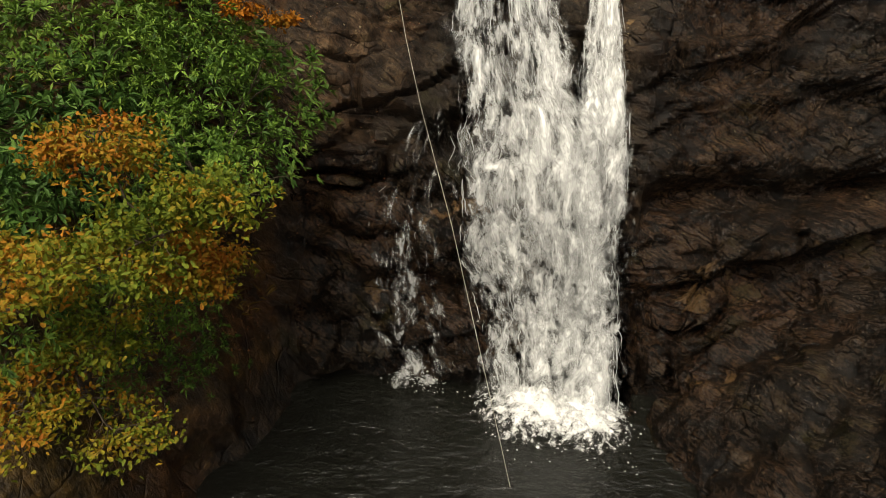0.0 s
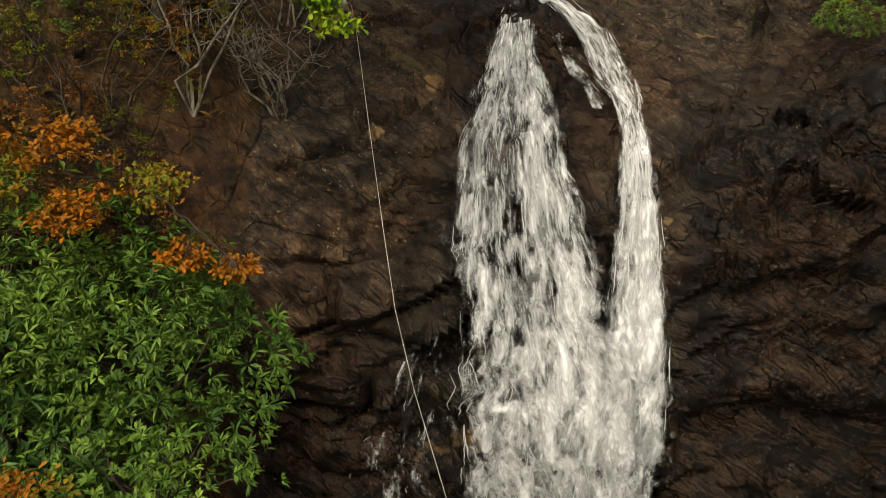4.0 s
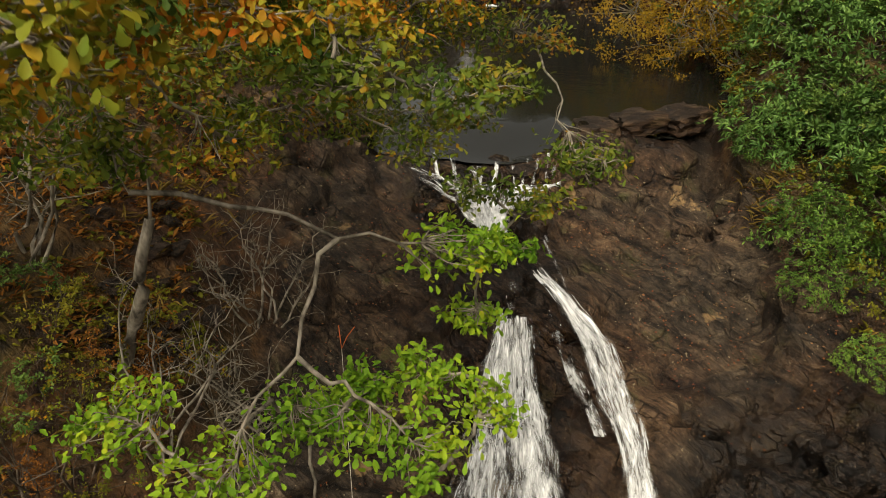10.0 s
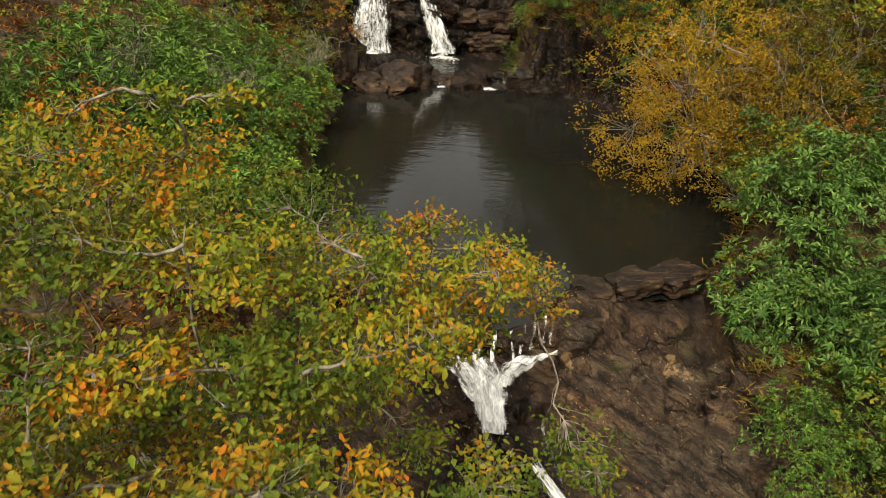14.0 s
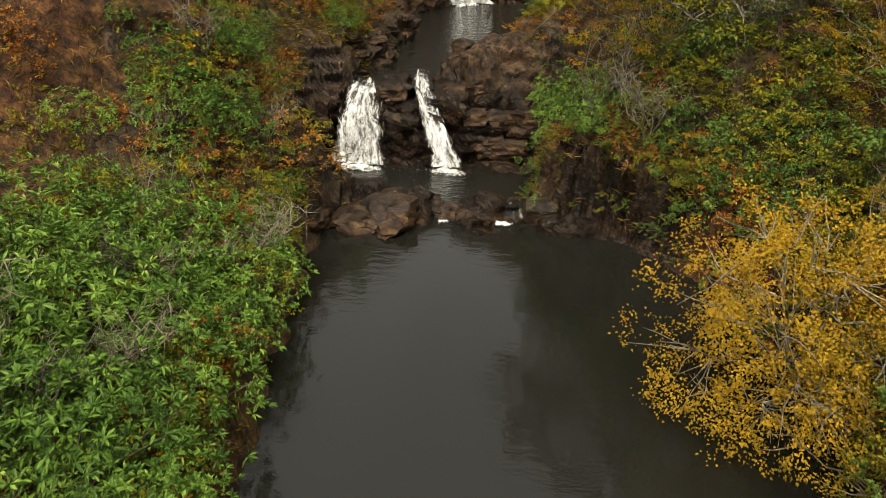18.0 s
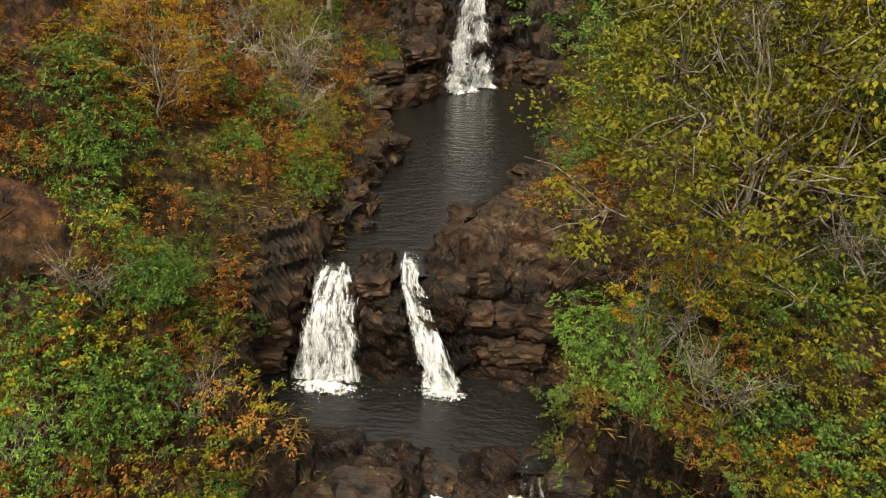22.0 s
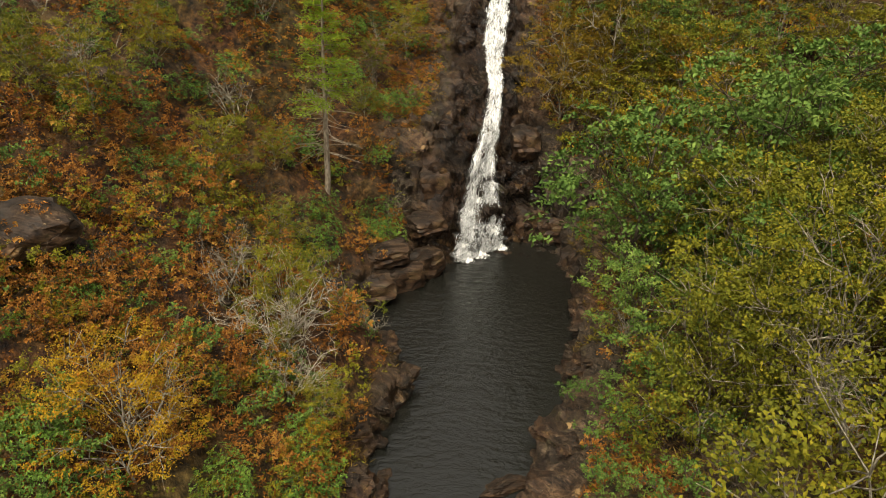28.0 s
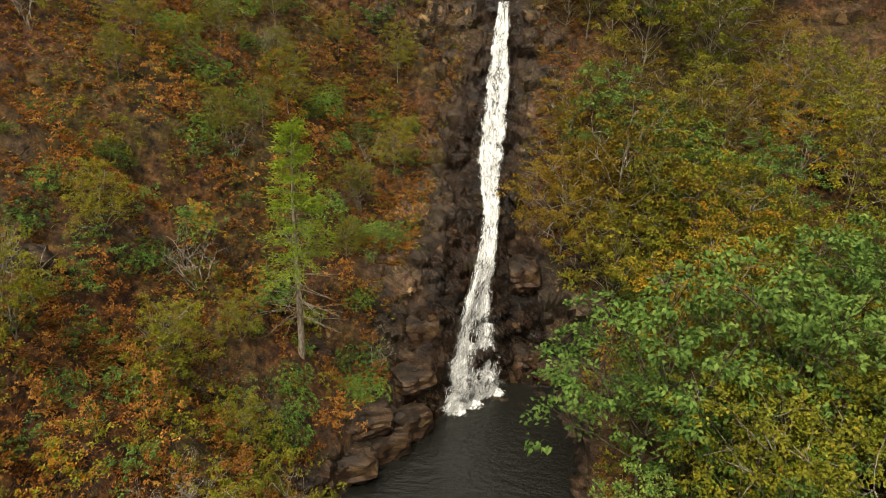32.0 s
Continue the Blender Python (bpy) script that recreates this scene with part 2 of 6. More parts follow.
def leaf_material(name, stops, rough=0.55, trans=0.14, spec=0.07):
    """Leaves whose colour runs from leaf to leaf, with light coming through."""
    m, n, l, bsdf = material(name, rough, spec)
    geo = n.new("ShaderNodeNewGeometry")
    info = n.new("ShaderNodeObjectInfo")
    big = noise_node(n, l, 2.4, 3, rough=0.6)
    add = n.new("ShaderNodeMath")
    add.operation = "MULTIPLY_ADD"
    l.new(geo.outputs["Random Per Island"], add.inputs[0])
    add.inputs[1].default_value = 0.3
    sub = n.new("ShaderNodeMath")
    sub.operation = "MULTIPLY_ADD"
    l.new(big.outputs[0], sub.inputs[0])
    sub.inputs[1].default_value, sub.inputs[2].default_value = 1.5, -0.57
    oadd = n.new("ShaderNodeMath")
    oadd.operation = "MULTIPLY_ADD"
    l.new(info.outputs["Random"], oadd.inputs[0])
    oadd.inputs[1].default_value = 0.3
    l.new(sub.outputs[0], oadd.inputs[2])
    l.new(oadd.outputs[0], add.inputs[2])
    c = ramp(n, l, add.outputs[0], stops)
    l.new(c, bsdf.inputs["Base Color"])
    tr = n.new("ShaderNodeBsdfTranslucent")
    l.new(c, tr.inputs[0])
    ms = n.new("ShaderNodeMixShader")
    ms.inputs[0].default_value = trans
    l.new(bsdf.outputs[0], ms.inputs[1])
    l.new(tr.outputs[0], ms.inputs[2])
    l.new(ms.outputs[0], n["Material Output"].inputs[0])
    return m


def bark_material(name, dark, light, scale=12):
    m, n, l, bsdf = material(name, 0.85, 0.2)
    t = noise_node(n, l, scale, 5, stretch=(1, 1, 0.35))
    l.new(ramp(n, l, t.outputs[0], [(0.35, dark), (0.65, light)]), bsdf.inputs["Base Color"])
    bump(n, l, bsdf, [(t.outputs[0], 0.02)])
    return m


def pool_material(name, rough, waves):
    m, n, l, bsdf = material(name, 0.04, 0.5)
    bsdf.inputs["Base Color"].default_value = (0.009, 0.009, 0.007, 1)
    bsdf.inputs["IOR"].default_value = 1.6
    a = noise_node(n, l, 1.5, 3, stretch=(1, 2.0, 1))
    b = noise_node(n, l, 6.0, 4, stretch=(1, 1.6, 1))
    bump(n, l, bsdf, [(a.outputs[0], waves[0]), (b.outputs[0], waves[1])], strength=rough)
    return m


def white_water_material(name, low, high, fine, coarse):
    """Falling white water: fibres along the flow (v of the UV map), veiled and open between them."""
    m, n, l, bsdf = material(name, 0.45, 0.25)
    tex = noise_node(n, l, 1.0, 5, coord="UV", stretch=fine, rough=0.6)
    tex.inputs["Distortion"].default_value = 0.9
    tex2 = noise_node(n, l, 1.0, 4, coord="UV", stretch=coarse, rough=0.6)
    tex2.inputs["Distortion"].default_value = 0.6
    mm = n.new("ShaderNodeMath")
    mm.operation = "ADD"
    mm.operation = "MULTIPLY_ADD"
    l.new(tex2.outputs[0], mm.inputs[0])
    mm.inputs[1].default_value = 1.25
    weak = n.new("ShaderNodeMath")
    weak.operation = "MULTIPLY"
    weak.inputs[1].default_value = 0.75
    l.new(tex.outputs[0], weak.inputs[0])
    l.new(weak.outputs[0], mm.inputs[2])
    at = n.new("ShaderNodeAttribute")
    at.attribute_name = "thickness"
    m2 = n.new("ShaderNodeMath")
    m2.operation = "MULTIPLY_ADD"
    l.new(mm.outputs[0], m2.inputs[0])
    m2.inputs[1].default_value = 0.5
    l.new(at.outputs["Fac"], m2.inputs[2])
    a = ramp(n, l, m2.outputs[0], [(low, (0, 0, 0)), ((low * 0.55 + high * 0.45), (0.4, 0.4, 0.4)), (high, (0.93, 0.93, 0.93))])
    l.new(a, bsdf.inputs["Alpha"])
    l.new(ramp(n, l, m2.outputs[0], [(low, (0.5, 0.51, 0.5)), (high, (0.85, 0.85, 0.83))]), bsdf.inputs["Base Color"])
    return m


ROCK, GROUND, POOL = rock_material(), ground_material(), pool_material("calm_stream_water", 0.18, (0.05, 0.014))
WHITE = white_water_material("white_water_sheet", 0.46, 0.665, (13, 4.2, 1), (4.2, 1.5, 1))
RIPPLED = pool_material("rippled_stream_water", 0.8, (0.08, 0.035))
CHURNED = pool_material("churned_plunge_pool_water", 0.9, (0.1, 0.05))

# ---- the ground: a stepped stream valley ----
# y along the valley, z up; the middle pool's water is z = 0
BED_Y = [-60, -25, 8.3, 8.9, 9.12, 9.3, 10.0, 10.5, 11.0, 12, 12.9, 13.8, 15.8, 16.7, 17.3, 31.7, 32.4, 33, 35.85, 36.1, 36.6, 37.2, 37.8, 58.2, 59.0, 59.6, 63.5, 66.5, 69.5, 72.5, 74, 80, 130]
BED_Z = [-12, -9.6, -9.6, -9.6, -8.6, -7.5, -5.1, -3.6, -3.0, -2.4, -1.9, -1.4, -0.9, -0.55, -0.02, 0.0, 0.15, 0.3, 0.3, 0.7, 1.7, 2.3, 2.6, 2.6, 4.8, 6.2, 9.0, 10.8, 14.4, 17.8, 18.2, 18.4, 19]
EDGE_Y = [-60, -20, 5.85, 7.65, 8.9, 10, 12.7, 17.3, 18.5, 22.8, 27.5, 29.4, 30.7, 31.6, 32.2, 33, 35, 37, 38.3, 39, 41, 42.2, 44.3, 46, 48, 48.8, 51.3, 53, 55.2, 57, 60.5, 63.5, 66.5, 69.5, 72.5, 82]
EDGE_L = [-4, -3.2, -2.4, -1.9, -1.7, -2.1, -2.1, -2.2, -2.7, -3.9, -4.2, -4.6, -4.3, -3.8, -3.6, -5.9, -5.5, -5.6, -4.5, -4.0, -4.0, -3.7, -4.3, -3.9, -3.2, -4.3, -6.4, -5.8, -4.3, -3.9, -3.4, -2.6, -3.0, -2.2, -1.6, -1.6]
EDGE_R = [6, 5.5, 5.2, 4.65, 4.6, 5.7, 5.1, 5.1, 5.7, 7.4, 6.9, 6.2, 5.3, 4.6, 2.7, 1.9, 2.0, 2.2, -0.9, -1.4, -0.2, 0.5, 1.1, 1.5, 2.1, 2.3, 2.8, 3.0, 3.2, 3.2, 2.6, 0.7, 0.3, 0.4, 0.4, 1]
SIDE_Y = [-60, 0, 7.6, 10, 15, 19, 27, 31, 34, 38, 44, 50, 55, 60, 68, 76, 90, 130]
LEFT_UP = [0.8, 0.9, 1.3, 0.8, 0.3, 0.3, 0.5, 0.95, 1.2, 0.7, 0.7, 0.9, 1.0, 0.8, 0.65, 0.6, 0.6, 0.5]
RIGHT_UP = [0.8, 0.9, 1.0, 0.6, 0.4, 0.4, 0.55, 0.65, 0.6, 0.5, 0.5, 0.5, 0.45, 0.25, 0.1, 0.25, 0.5, 0.5]
LEDGE_L = [0.4, 0.4, 0.8, 0.6, 0.4, 0.3, 0.4, 0.8, 1.2, 0.5, 0.5, 0.7, 1.1, 0.5, 0.5, 0.5, 0.3, 0.3]
LEDGE_R = [0.4, 0.4, 0.6, 0.6, 0.85, 0.7, 1.2, 2.1, 1.6, 0.6, 0.5, 0.6, 1.0, 1.2, 1.2, 0.8, 0.3, 0.3]
POOL_Y = [-60, 8.0, 8.8, 17.35, 18.2, 30.8, 31.8, 33.2, 33.8, 35.4, 35.8, 38.6, 39.6, 57.4, 58.3, 130]
POOL_D = [1, 1, 0, 0, 1, 1, 0, 0, 0.5, 0.5, 0, 0, 1, 1, 0, 0]


def smooth(v):
    v = np.clip(v, 0, 1)
    return v * v * (3 - 2 * v)


def lip(x):
    """Where the middle pool's rim runs, by x."""
    x = np.asarray(x, float)
    return 17.3 + np.interp(x, [-2.5, -1.0, 1.5, 2.6, 3.2, 5.4], [-0.6, -0.35, -0.3, -0.1, 0.35, 1.0]) + 0.28 * vnoise(np.stack([x * 1.3, 0 * x, 0 * x], -1), 9) + 0.1 * vnoise(np.stack([x * 4.1, 0 * x, 0 * x], -1), 10)


def valley(x, y):
    """The ground's height, and how far outside (+) or inside (-) the channel a place lies."""
    wob = 0.35 * vnoise(np.stack([y * 0.9, x * 0.15, 0 * x], -1), 3) + 0.18 * vnoise(np.stack([y * 2.3, x * 0.3, 0 * x], -1), 4)
    xl, xr = np.interp(y, EDGE_Y, EDGE_L) + wob, np.interp(y, EDGE_Y, EDGE_R) + wob * np.cos(y)
    # the foot of the upper fall runs aslant; the face right of the twin falls stands back
    ys = np.where(y > 53, y - np.interp(x, [-7, -4.6, -3.0, 0.6], [-0.2, -1.0, -2.2, 1.6]) * smooth((y - 53) / 4) * smooth((68 - y) / 6), y)
    ys = ys - 2.6 * smooth((y - 60.5) / 3) * smooth((73 - y) / 3) * smooth((-2.6 - x) / 1.6)
    # left of the lower fall the face stands upright
    upright = np.interp(y, [8.9, 9.3, 10.0, 10.5], [0, 0.45, 0.2, 0]) * smooth((2.2 - x) / 1.7)
    ys = ys + upright
    back = np.interp(x, [-1.2, 0.0, 2.2, 3.0], [0, 0.9, 0.9, 0.2]) * smooth((y - 34) / 1.5) * smooth((40.5 - y) / 2)
    ys = ys - back - (lip(x) - 17.3) * smooth((y - 12.5) / 3) * smooth((21 - y) / 2)
    z = np.interp(ys, BED_Y, BED_Z)
    dl, dr = xl - x, x - xr
    out = np.maximum(dl, dr)
    z = z - np.interp(y, POOL_Y, POOL_D) * 1.1 * smooth(-out / 1.2)
    for d, up, ledge in ((dl, LEFT_UP, LEDGE_L), (dr, RIGHT_UP, LEDGE_R)):
        d = np.maximum(d, 0)
        s = np.interp(y, SIDE_Y, up)
        near = np.minimum(d, 3.5) * 0.62 * (1 - 0.8 * smooth((d - 4) / 4)) * smooth((y - 54.5) / 2.5) * smooth((74 - y) / 4) if up is LEFT_UP else 0
        far = np.where(d < 10, d, 10 + (d - 10) * 0.8) - near
        far = np.where(far < 26, far, 26 + 14 * np.tanh((far - 26) / 30))
        z = z + np.interp(y, SIDE_Y, ledge) * smooth(d / 0.45) + s * far
    # dry rims: the slab at the middle pool's outlet and the bar of rock between the twin falls
    yl = y - (lip(x) - 17.3)
    rim = smooth((yl - 15.8) / 0.8) * smooth((18.3 - yl) / 0.6)
    z = z + rim * np.interp(x, [-2.0, -1.4, 2.0, 2.7, 5.5], [0.42, 0.0, 0.0, 0.42, 0.5]) + rim * 0.09 * vnoise(np.stack([x * 2.2, y * 1.5, 0 * x], -1), 12)
    # the outlet: the water draws down before it spills
    z = z - 0.42 * smooth((yl - 15.6) / 1.0) * smooth((18.7 - yl) / 1.2) * smooth((x + 1.3) / 0.5) * smooth((2.75 - x) / 0.4)
    bar = smooth((y - 36.6) / 0.5) * smooth((40.4 - y) / 1.0)
    z = z + bar * np.interp(x, [-6.4, -4.9, -4.6, -3.6, -3.4, -2.5, -2.35, -1.7, -1.5, -0.2, 2.4], [0.5, 0.3, -0.3, -0.3, 0.25, 0.25, -0.35, -0.35, 0.2, 0.35, 0.35])
    weir = smooth((y - 31.4) / 0.4) * smooth((33.9 - y) / 0.7)
    z = z + weir * np.interp(x, [-5.6, -4.4, -1.2, -0.9, -0.4, 0.0, 0.8, 1.1, 1.8, 2.5], [0.3, 0.4, 0.35, -0.12, -0.1, 0.22, 0.15, -0.15, -0.1, 0.35])
    return z, out


def axis(stops):
    """Places along an axis from rows of start, end and step."""
    return np.unique(np.concatenate([np.arange(a, b, s) for a, b, s in stops] + [[stops[-1][1]]]).round(4))


def ground_at(x, y):
    return float(valley(np.array([float(x)]), np.array([float(y)]))[0][0])


def build_ground():
    outer = 11 + np.cumsum(0.28 * 1.075 ** np.arange(62))
    xs = np.unique(np.concatenate([-outer, np.arange(-11, -7, 0.16), np.arange(-7, 7.01, 0.105), np.arange(7.1, 11, 0.16), outer]))
    ys = axis([(-300, -60, 20), (-60, -10, 2.5), (-10, 5, 0.6), (5, 8.5, 0.14), (8.5, 8.9, 0.03), (8.9, 10.6, 0.0125), (10.6, 11.2, 0.03), (11.2, 18.5, 0.085), (18.5, 30.5, 0.25), (30.5, 35.6, 0.09), (35.6, 37.4, 0.025), (37.4, 38, 0.05), (38, 41.5, 0.1), (41.5, 57, 0.17), (57, 76, 0.12), (76, 82, 0.4), (82, 110, 0.8), (110, 160, 3), (160, 420, 20)])
    gx, gy = np.meshgrid(xs, ys)
    x, y = gx.ravel(), gy.ravel()
    z, out = valley(x, y)
    zz = z.reshape(gx.shape)
    for _ in range(3):
        zz[1:-1, 1:-1] = (4 * zz[1:-1, 1:-1] + zz[:-2, 1:-1] + zz[2:, 1:-1] + zz[1:-1, :-2] + zz[1:-1, 2:]) / 8
    soft = zz.copy()
    for _ in range(40):
        soft[1:-1, 1:-1] = (2 * soft[1:-1, 1:-1] + soft[:-2, 1:-1] + soft[2:, 1:-1] + soft[1:-1, :-2] + soft[1:-1, 2:]) / 6
    bank = smooth((gy - 7) / 1) * smooth((16 - gy) / 2) * np.maximum(smooth((-1.2 - gx) / 0.6), smooth((gx - 5.0) / 0.6))
    z = (zz + (soft - zz) * bank).ravel()
    p = np.stack([x, y, z], -1)
    # rockiness: full in and by the channel and on the steps, in patches up the sides
    cliff = np.interp(y, [7.5, 9, 17.5, 21, 29.5, 33, 39, 43, 54, 59, 74, 84], [1.0, 2.2, 1.6, 0.4, 0.7, 1.6, 1.8, 1.3, 1.6, 3.2, 3.0, 0.8])
    cliff = cliff + np.where(x > 4, 3.2 * smooth((13 - y) / 3), 0)
    cliff = cliff + np.where((x > -1.5) & (x < 8), 1.5 * smooth((y - 37) / 1) * smooth((52 - y) / 3), 0)
    patchy = fbm(p * 0.35, 4, 20)
    rock = smooth((cliff - out) / 1.2 + patchy * 0.5)
    rock = np.maximum(rock, 0.85 * smooth((patchy - 0.52) / 0.16))
    rock = rock * (1 - 0.7 * (bank.ravel() * (x < -1.9)))
    wet_shaded = smooth((0.9 - out) / 1.4 + 0.3 * fbm(p * 0.8, 3, 31))
    wet_shaded = np.where((y > 9.5) & (y < 17.2), wet_shaded * smooth((1.5 - np.abs(x - np.interp(y, [9, 13, 17], [1.9, 1.6, 0.7]))) / 0.9 + 0.25 * fbm(p * 1.1, 3, 36)), wet_shaded)
    # wet face right of the lower fall; its darkening also paints the gorge's shade
    wet_shaded = np.where(y < 13.5, np.maximum(wet_shaded, smooth((13.5 - y) / 2) * smooth((x - 3.6) / 0.7)), wet_shaded)
    # shade of the undercut right bank, painted as darker, shinier rock
    wet_shaded = np.where((x > 2.5) & (y > 18.5) & (y < 36), np.maximum(wet_shaded, smooth((1.1 - out) / 0.5)), wet_shaded)
    spray = smooth((10.9 - y) / 1.6) * smooth((9 - np.abs(x - 2)) / 3)
    wet_shaded = np.maximum(wet_shaded, spray * (0.75 + 0.25 * fbm(p * 1.3, 3, 33)))
    # normals
    zz = z.reshape(gx.shape)
    dy, dx = np.gradient(zz, ys, xs)
    nrm = np.stack([-dx.ravel(), -dy.ravel(), np.ones(len(x))], -1)
    nrm /= np.linalg.norm(nrm, axis=1, keepdims=True)
    steep = 1 - nrm[:, 2]
    warp = p + 0.35 * np.stack([fbm(p * 0.6, 2, 5), fbm(p * 0.6, 2, 6), fbm(p * 0.6, 2, 7)], -1)
    tilt = np.stack([warp[:, 0] + 0.3 * warp[:, 2], warp[:, 1], warp[:, 2] - 0.38 * warp[:, 0]], -1)
    lv, gap = blocks(tilt / (1.7, 1.2, 0.75), 40)
    lv2, gap2 = blocks(tilt / (0.62, 0.55, 0.34), 50)
    push = rock * ((lv - 0.5) * (0.34 + 0.36 * steep) * np.interp(y, [52, 58], [1.0, 1.25]) * smooth(gap / 0.16) + (lv2 - 0.5) * 0.16 * smooth(gap2 / 0.2) - 0.13 * np.interp(y, [52, 58], [1.0, 1.3]) * smooth(1 - gap / 0.1) + 0.07 * fbm(p * 3.1, 3, 77) + 0.16 * fbm(p * 0.9, 2, 78))
    bed = (p[:, 2] + 0.16 * p[:, 0] + 0.3 * fbm(p * 0.5, 2, 88)) / np.interp(y, [8, 18, 33, 42, 58], [0.9, 0.7, 0.42, 0.5, 0.8])
    bed = bed - np.floor(bed)
    bed = np.where(bed < 0.8, bed / 0.8, (1 - bed) / 0.2)
    push = push + rock * smooth((steep - 0.12) / 0.3) * (0.3 * (bed**1.5 - 0.4)) * np.interp(y, [8, 12, 30, 34], [0.5, 0.5, 0.8, 1.0])
    # the long slanting notch and the undercut in the face right of the lower fall
    for zs, deep, tall in (([-6.35, -6.2, -5.75, -5.6], 0.6, 0.28), ([-8.3, -8.0, -7.2, -6.4], 0.28, 0.2)):
        line = np.interp(x, [4.0, 4.6, 5.6, 7.5], zs) + 0.12 * fbm(p * 0.9, 2, 93)
        push = push - deep * np.exp(-(((p[:, 2] - line) / tall) ** 2)) * smooth((x - 4.1) / 0.3) * smooth((11.5 - y) / 0.6) * smooth((9 - x) / 2)
    keep = np.where(out < 0, np.interp(y, POOL_Y, POOL_D), 0)
    rimband = smooth(1 - np.abs(y - 17.3) / 1.0) * 0.6 + smooth(1 - np.abs(y - 38.2) / 1.2) * 0.3
    push = push * (1 - 0.7 * keep) * (1 - rimband) + (1 - rock) * (0.28 * fbm(p * 0.5, 3, 60) + 0.12 * fbm(p * 2.2, 3, 61))
    push = push * (1 - 0.85 * bank.ravel() * (x < 0))
    p = p + nrm * push[:, None]
    ny, nx = gx.shape
    i = (np.arange(ny - 1)[:, None] * nx + np.arange(nx - 1)).ravel()
    me = mesh_from("ground", p, np.stack([i, i + 1, i + nx + 1, i + nx], -1), GROUND, smooth=True)
    col = me.color_attributes.new("surface", "FLOAT_COLOR", "POINT")
    rgba = np.zeros((len(p), 4), np.float32)
    rgba[:, 0], rgba[:, 1], rgba[:, 3] = rock, wet_shaded, 1
    col.data.foreach_set("color", rgba.ravel())
    me.set_sharp_from_angle(angle=radians(38))
    return tagged(new("ground", me), "steep rocky valley ground with bracken litter and wet brown rock", "ground", kind="structure")


ground = build_ground()

# ---- pools ----
def pool(x0, x1, y0, y1, z, label, mat=None):
    me = mesh_from("water", [(x0, y0, z), (x1, y0, z), (x1, y1, z), (x0, y1, z)], [(0, 1, 2, 3)], mat or RIPPLED)
    return tagged(new("water", me), label, "water", kind="structure")


pool(-6, 7.5, -26, 9.6, -9.6, "dark plunge pool water below the lower fall", CHURNED)
px = np.linspace(-5.6, 8.8, 90)
outlet = smooth((px + 1.4) / 0.5) * smooth((2.8 - px) / 0.4)
rim_y = lip(px) - 0.08 - 0.3 * smooth((px - 2.6) / 0.3) - 0.3 * smooth((-1.2 - px) / 0.3)
bands = []
for back in (0.0, 0.25, 0.5, 0.75, 1.0, 1.25, 1.5, None):
    drop = 0.42 * outlet * (1 - smooth((back or 0.0) / 1.5)) if back is not None else 0 * px
    bands.append(np.stack([px, rim_y + back if back is not None else 0 * px + 32.3, -drop], -1))
k = (np.arange(7)[:, None] * 90 + np.arange(89)).ravel()
tagged(new("water", mesh_from("water", np.concatenate(bands), np.stack([k, k + 1, k + 91, k + 90], -1), POOL, True)), "dark still pool water reflecting the grey sky", "water", kind="structure")
pool(-6.6, 2.9, 32.9, 36.3, 0.3, "dark rippled pool water under the twin falls")
pool(-7.2, 4.4, 37.75, 60.6, 2.6, "dark rippled pool water under the upper fall")


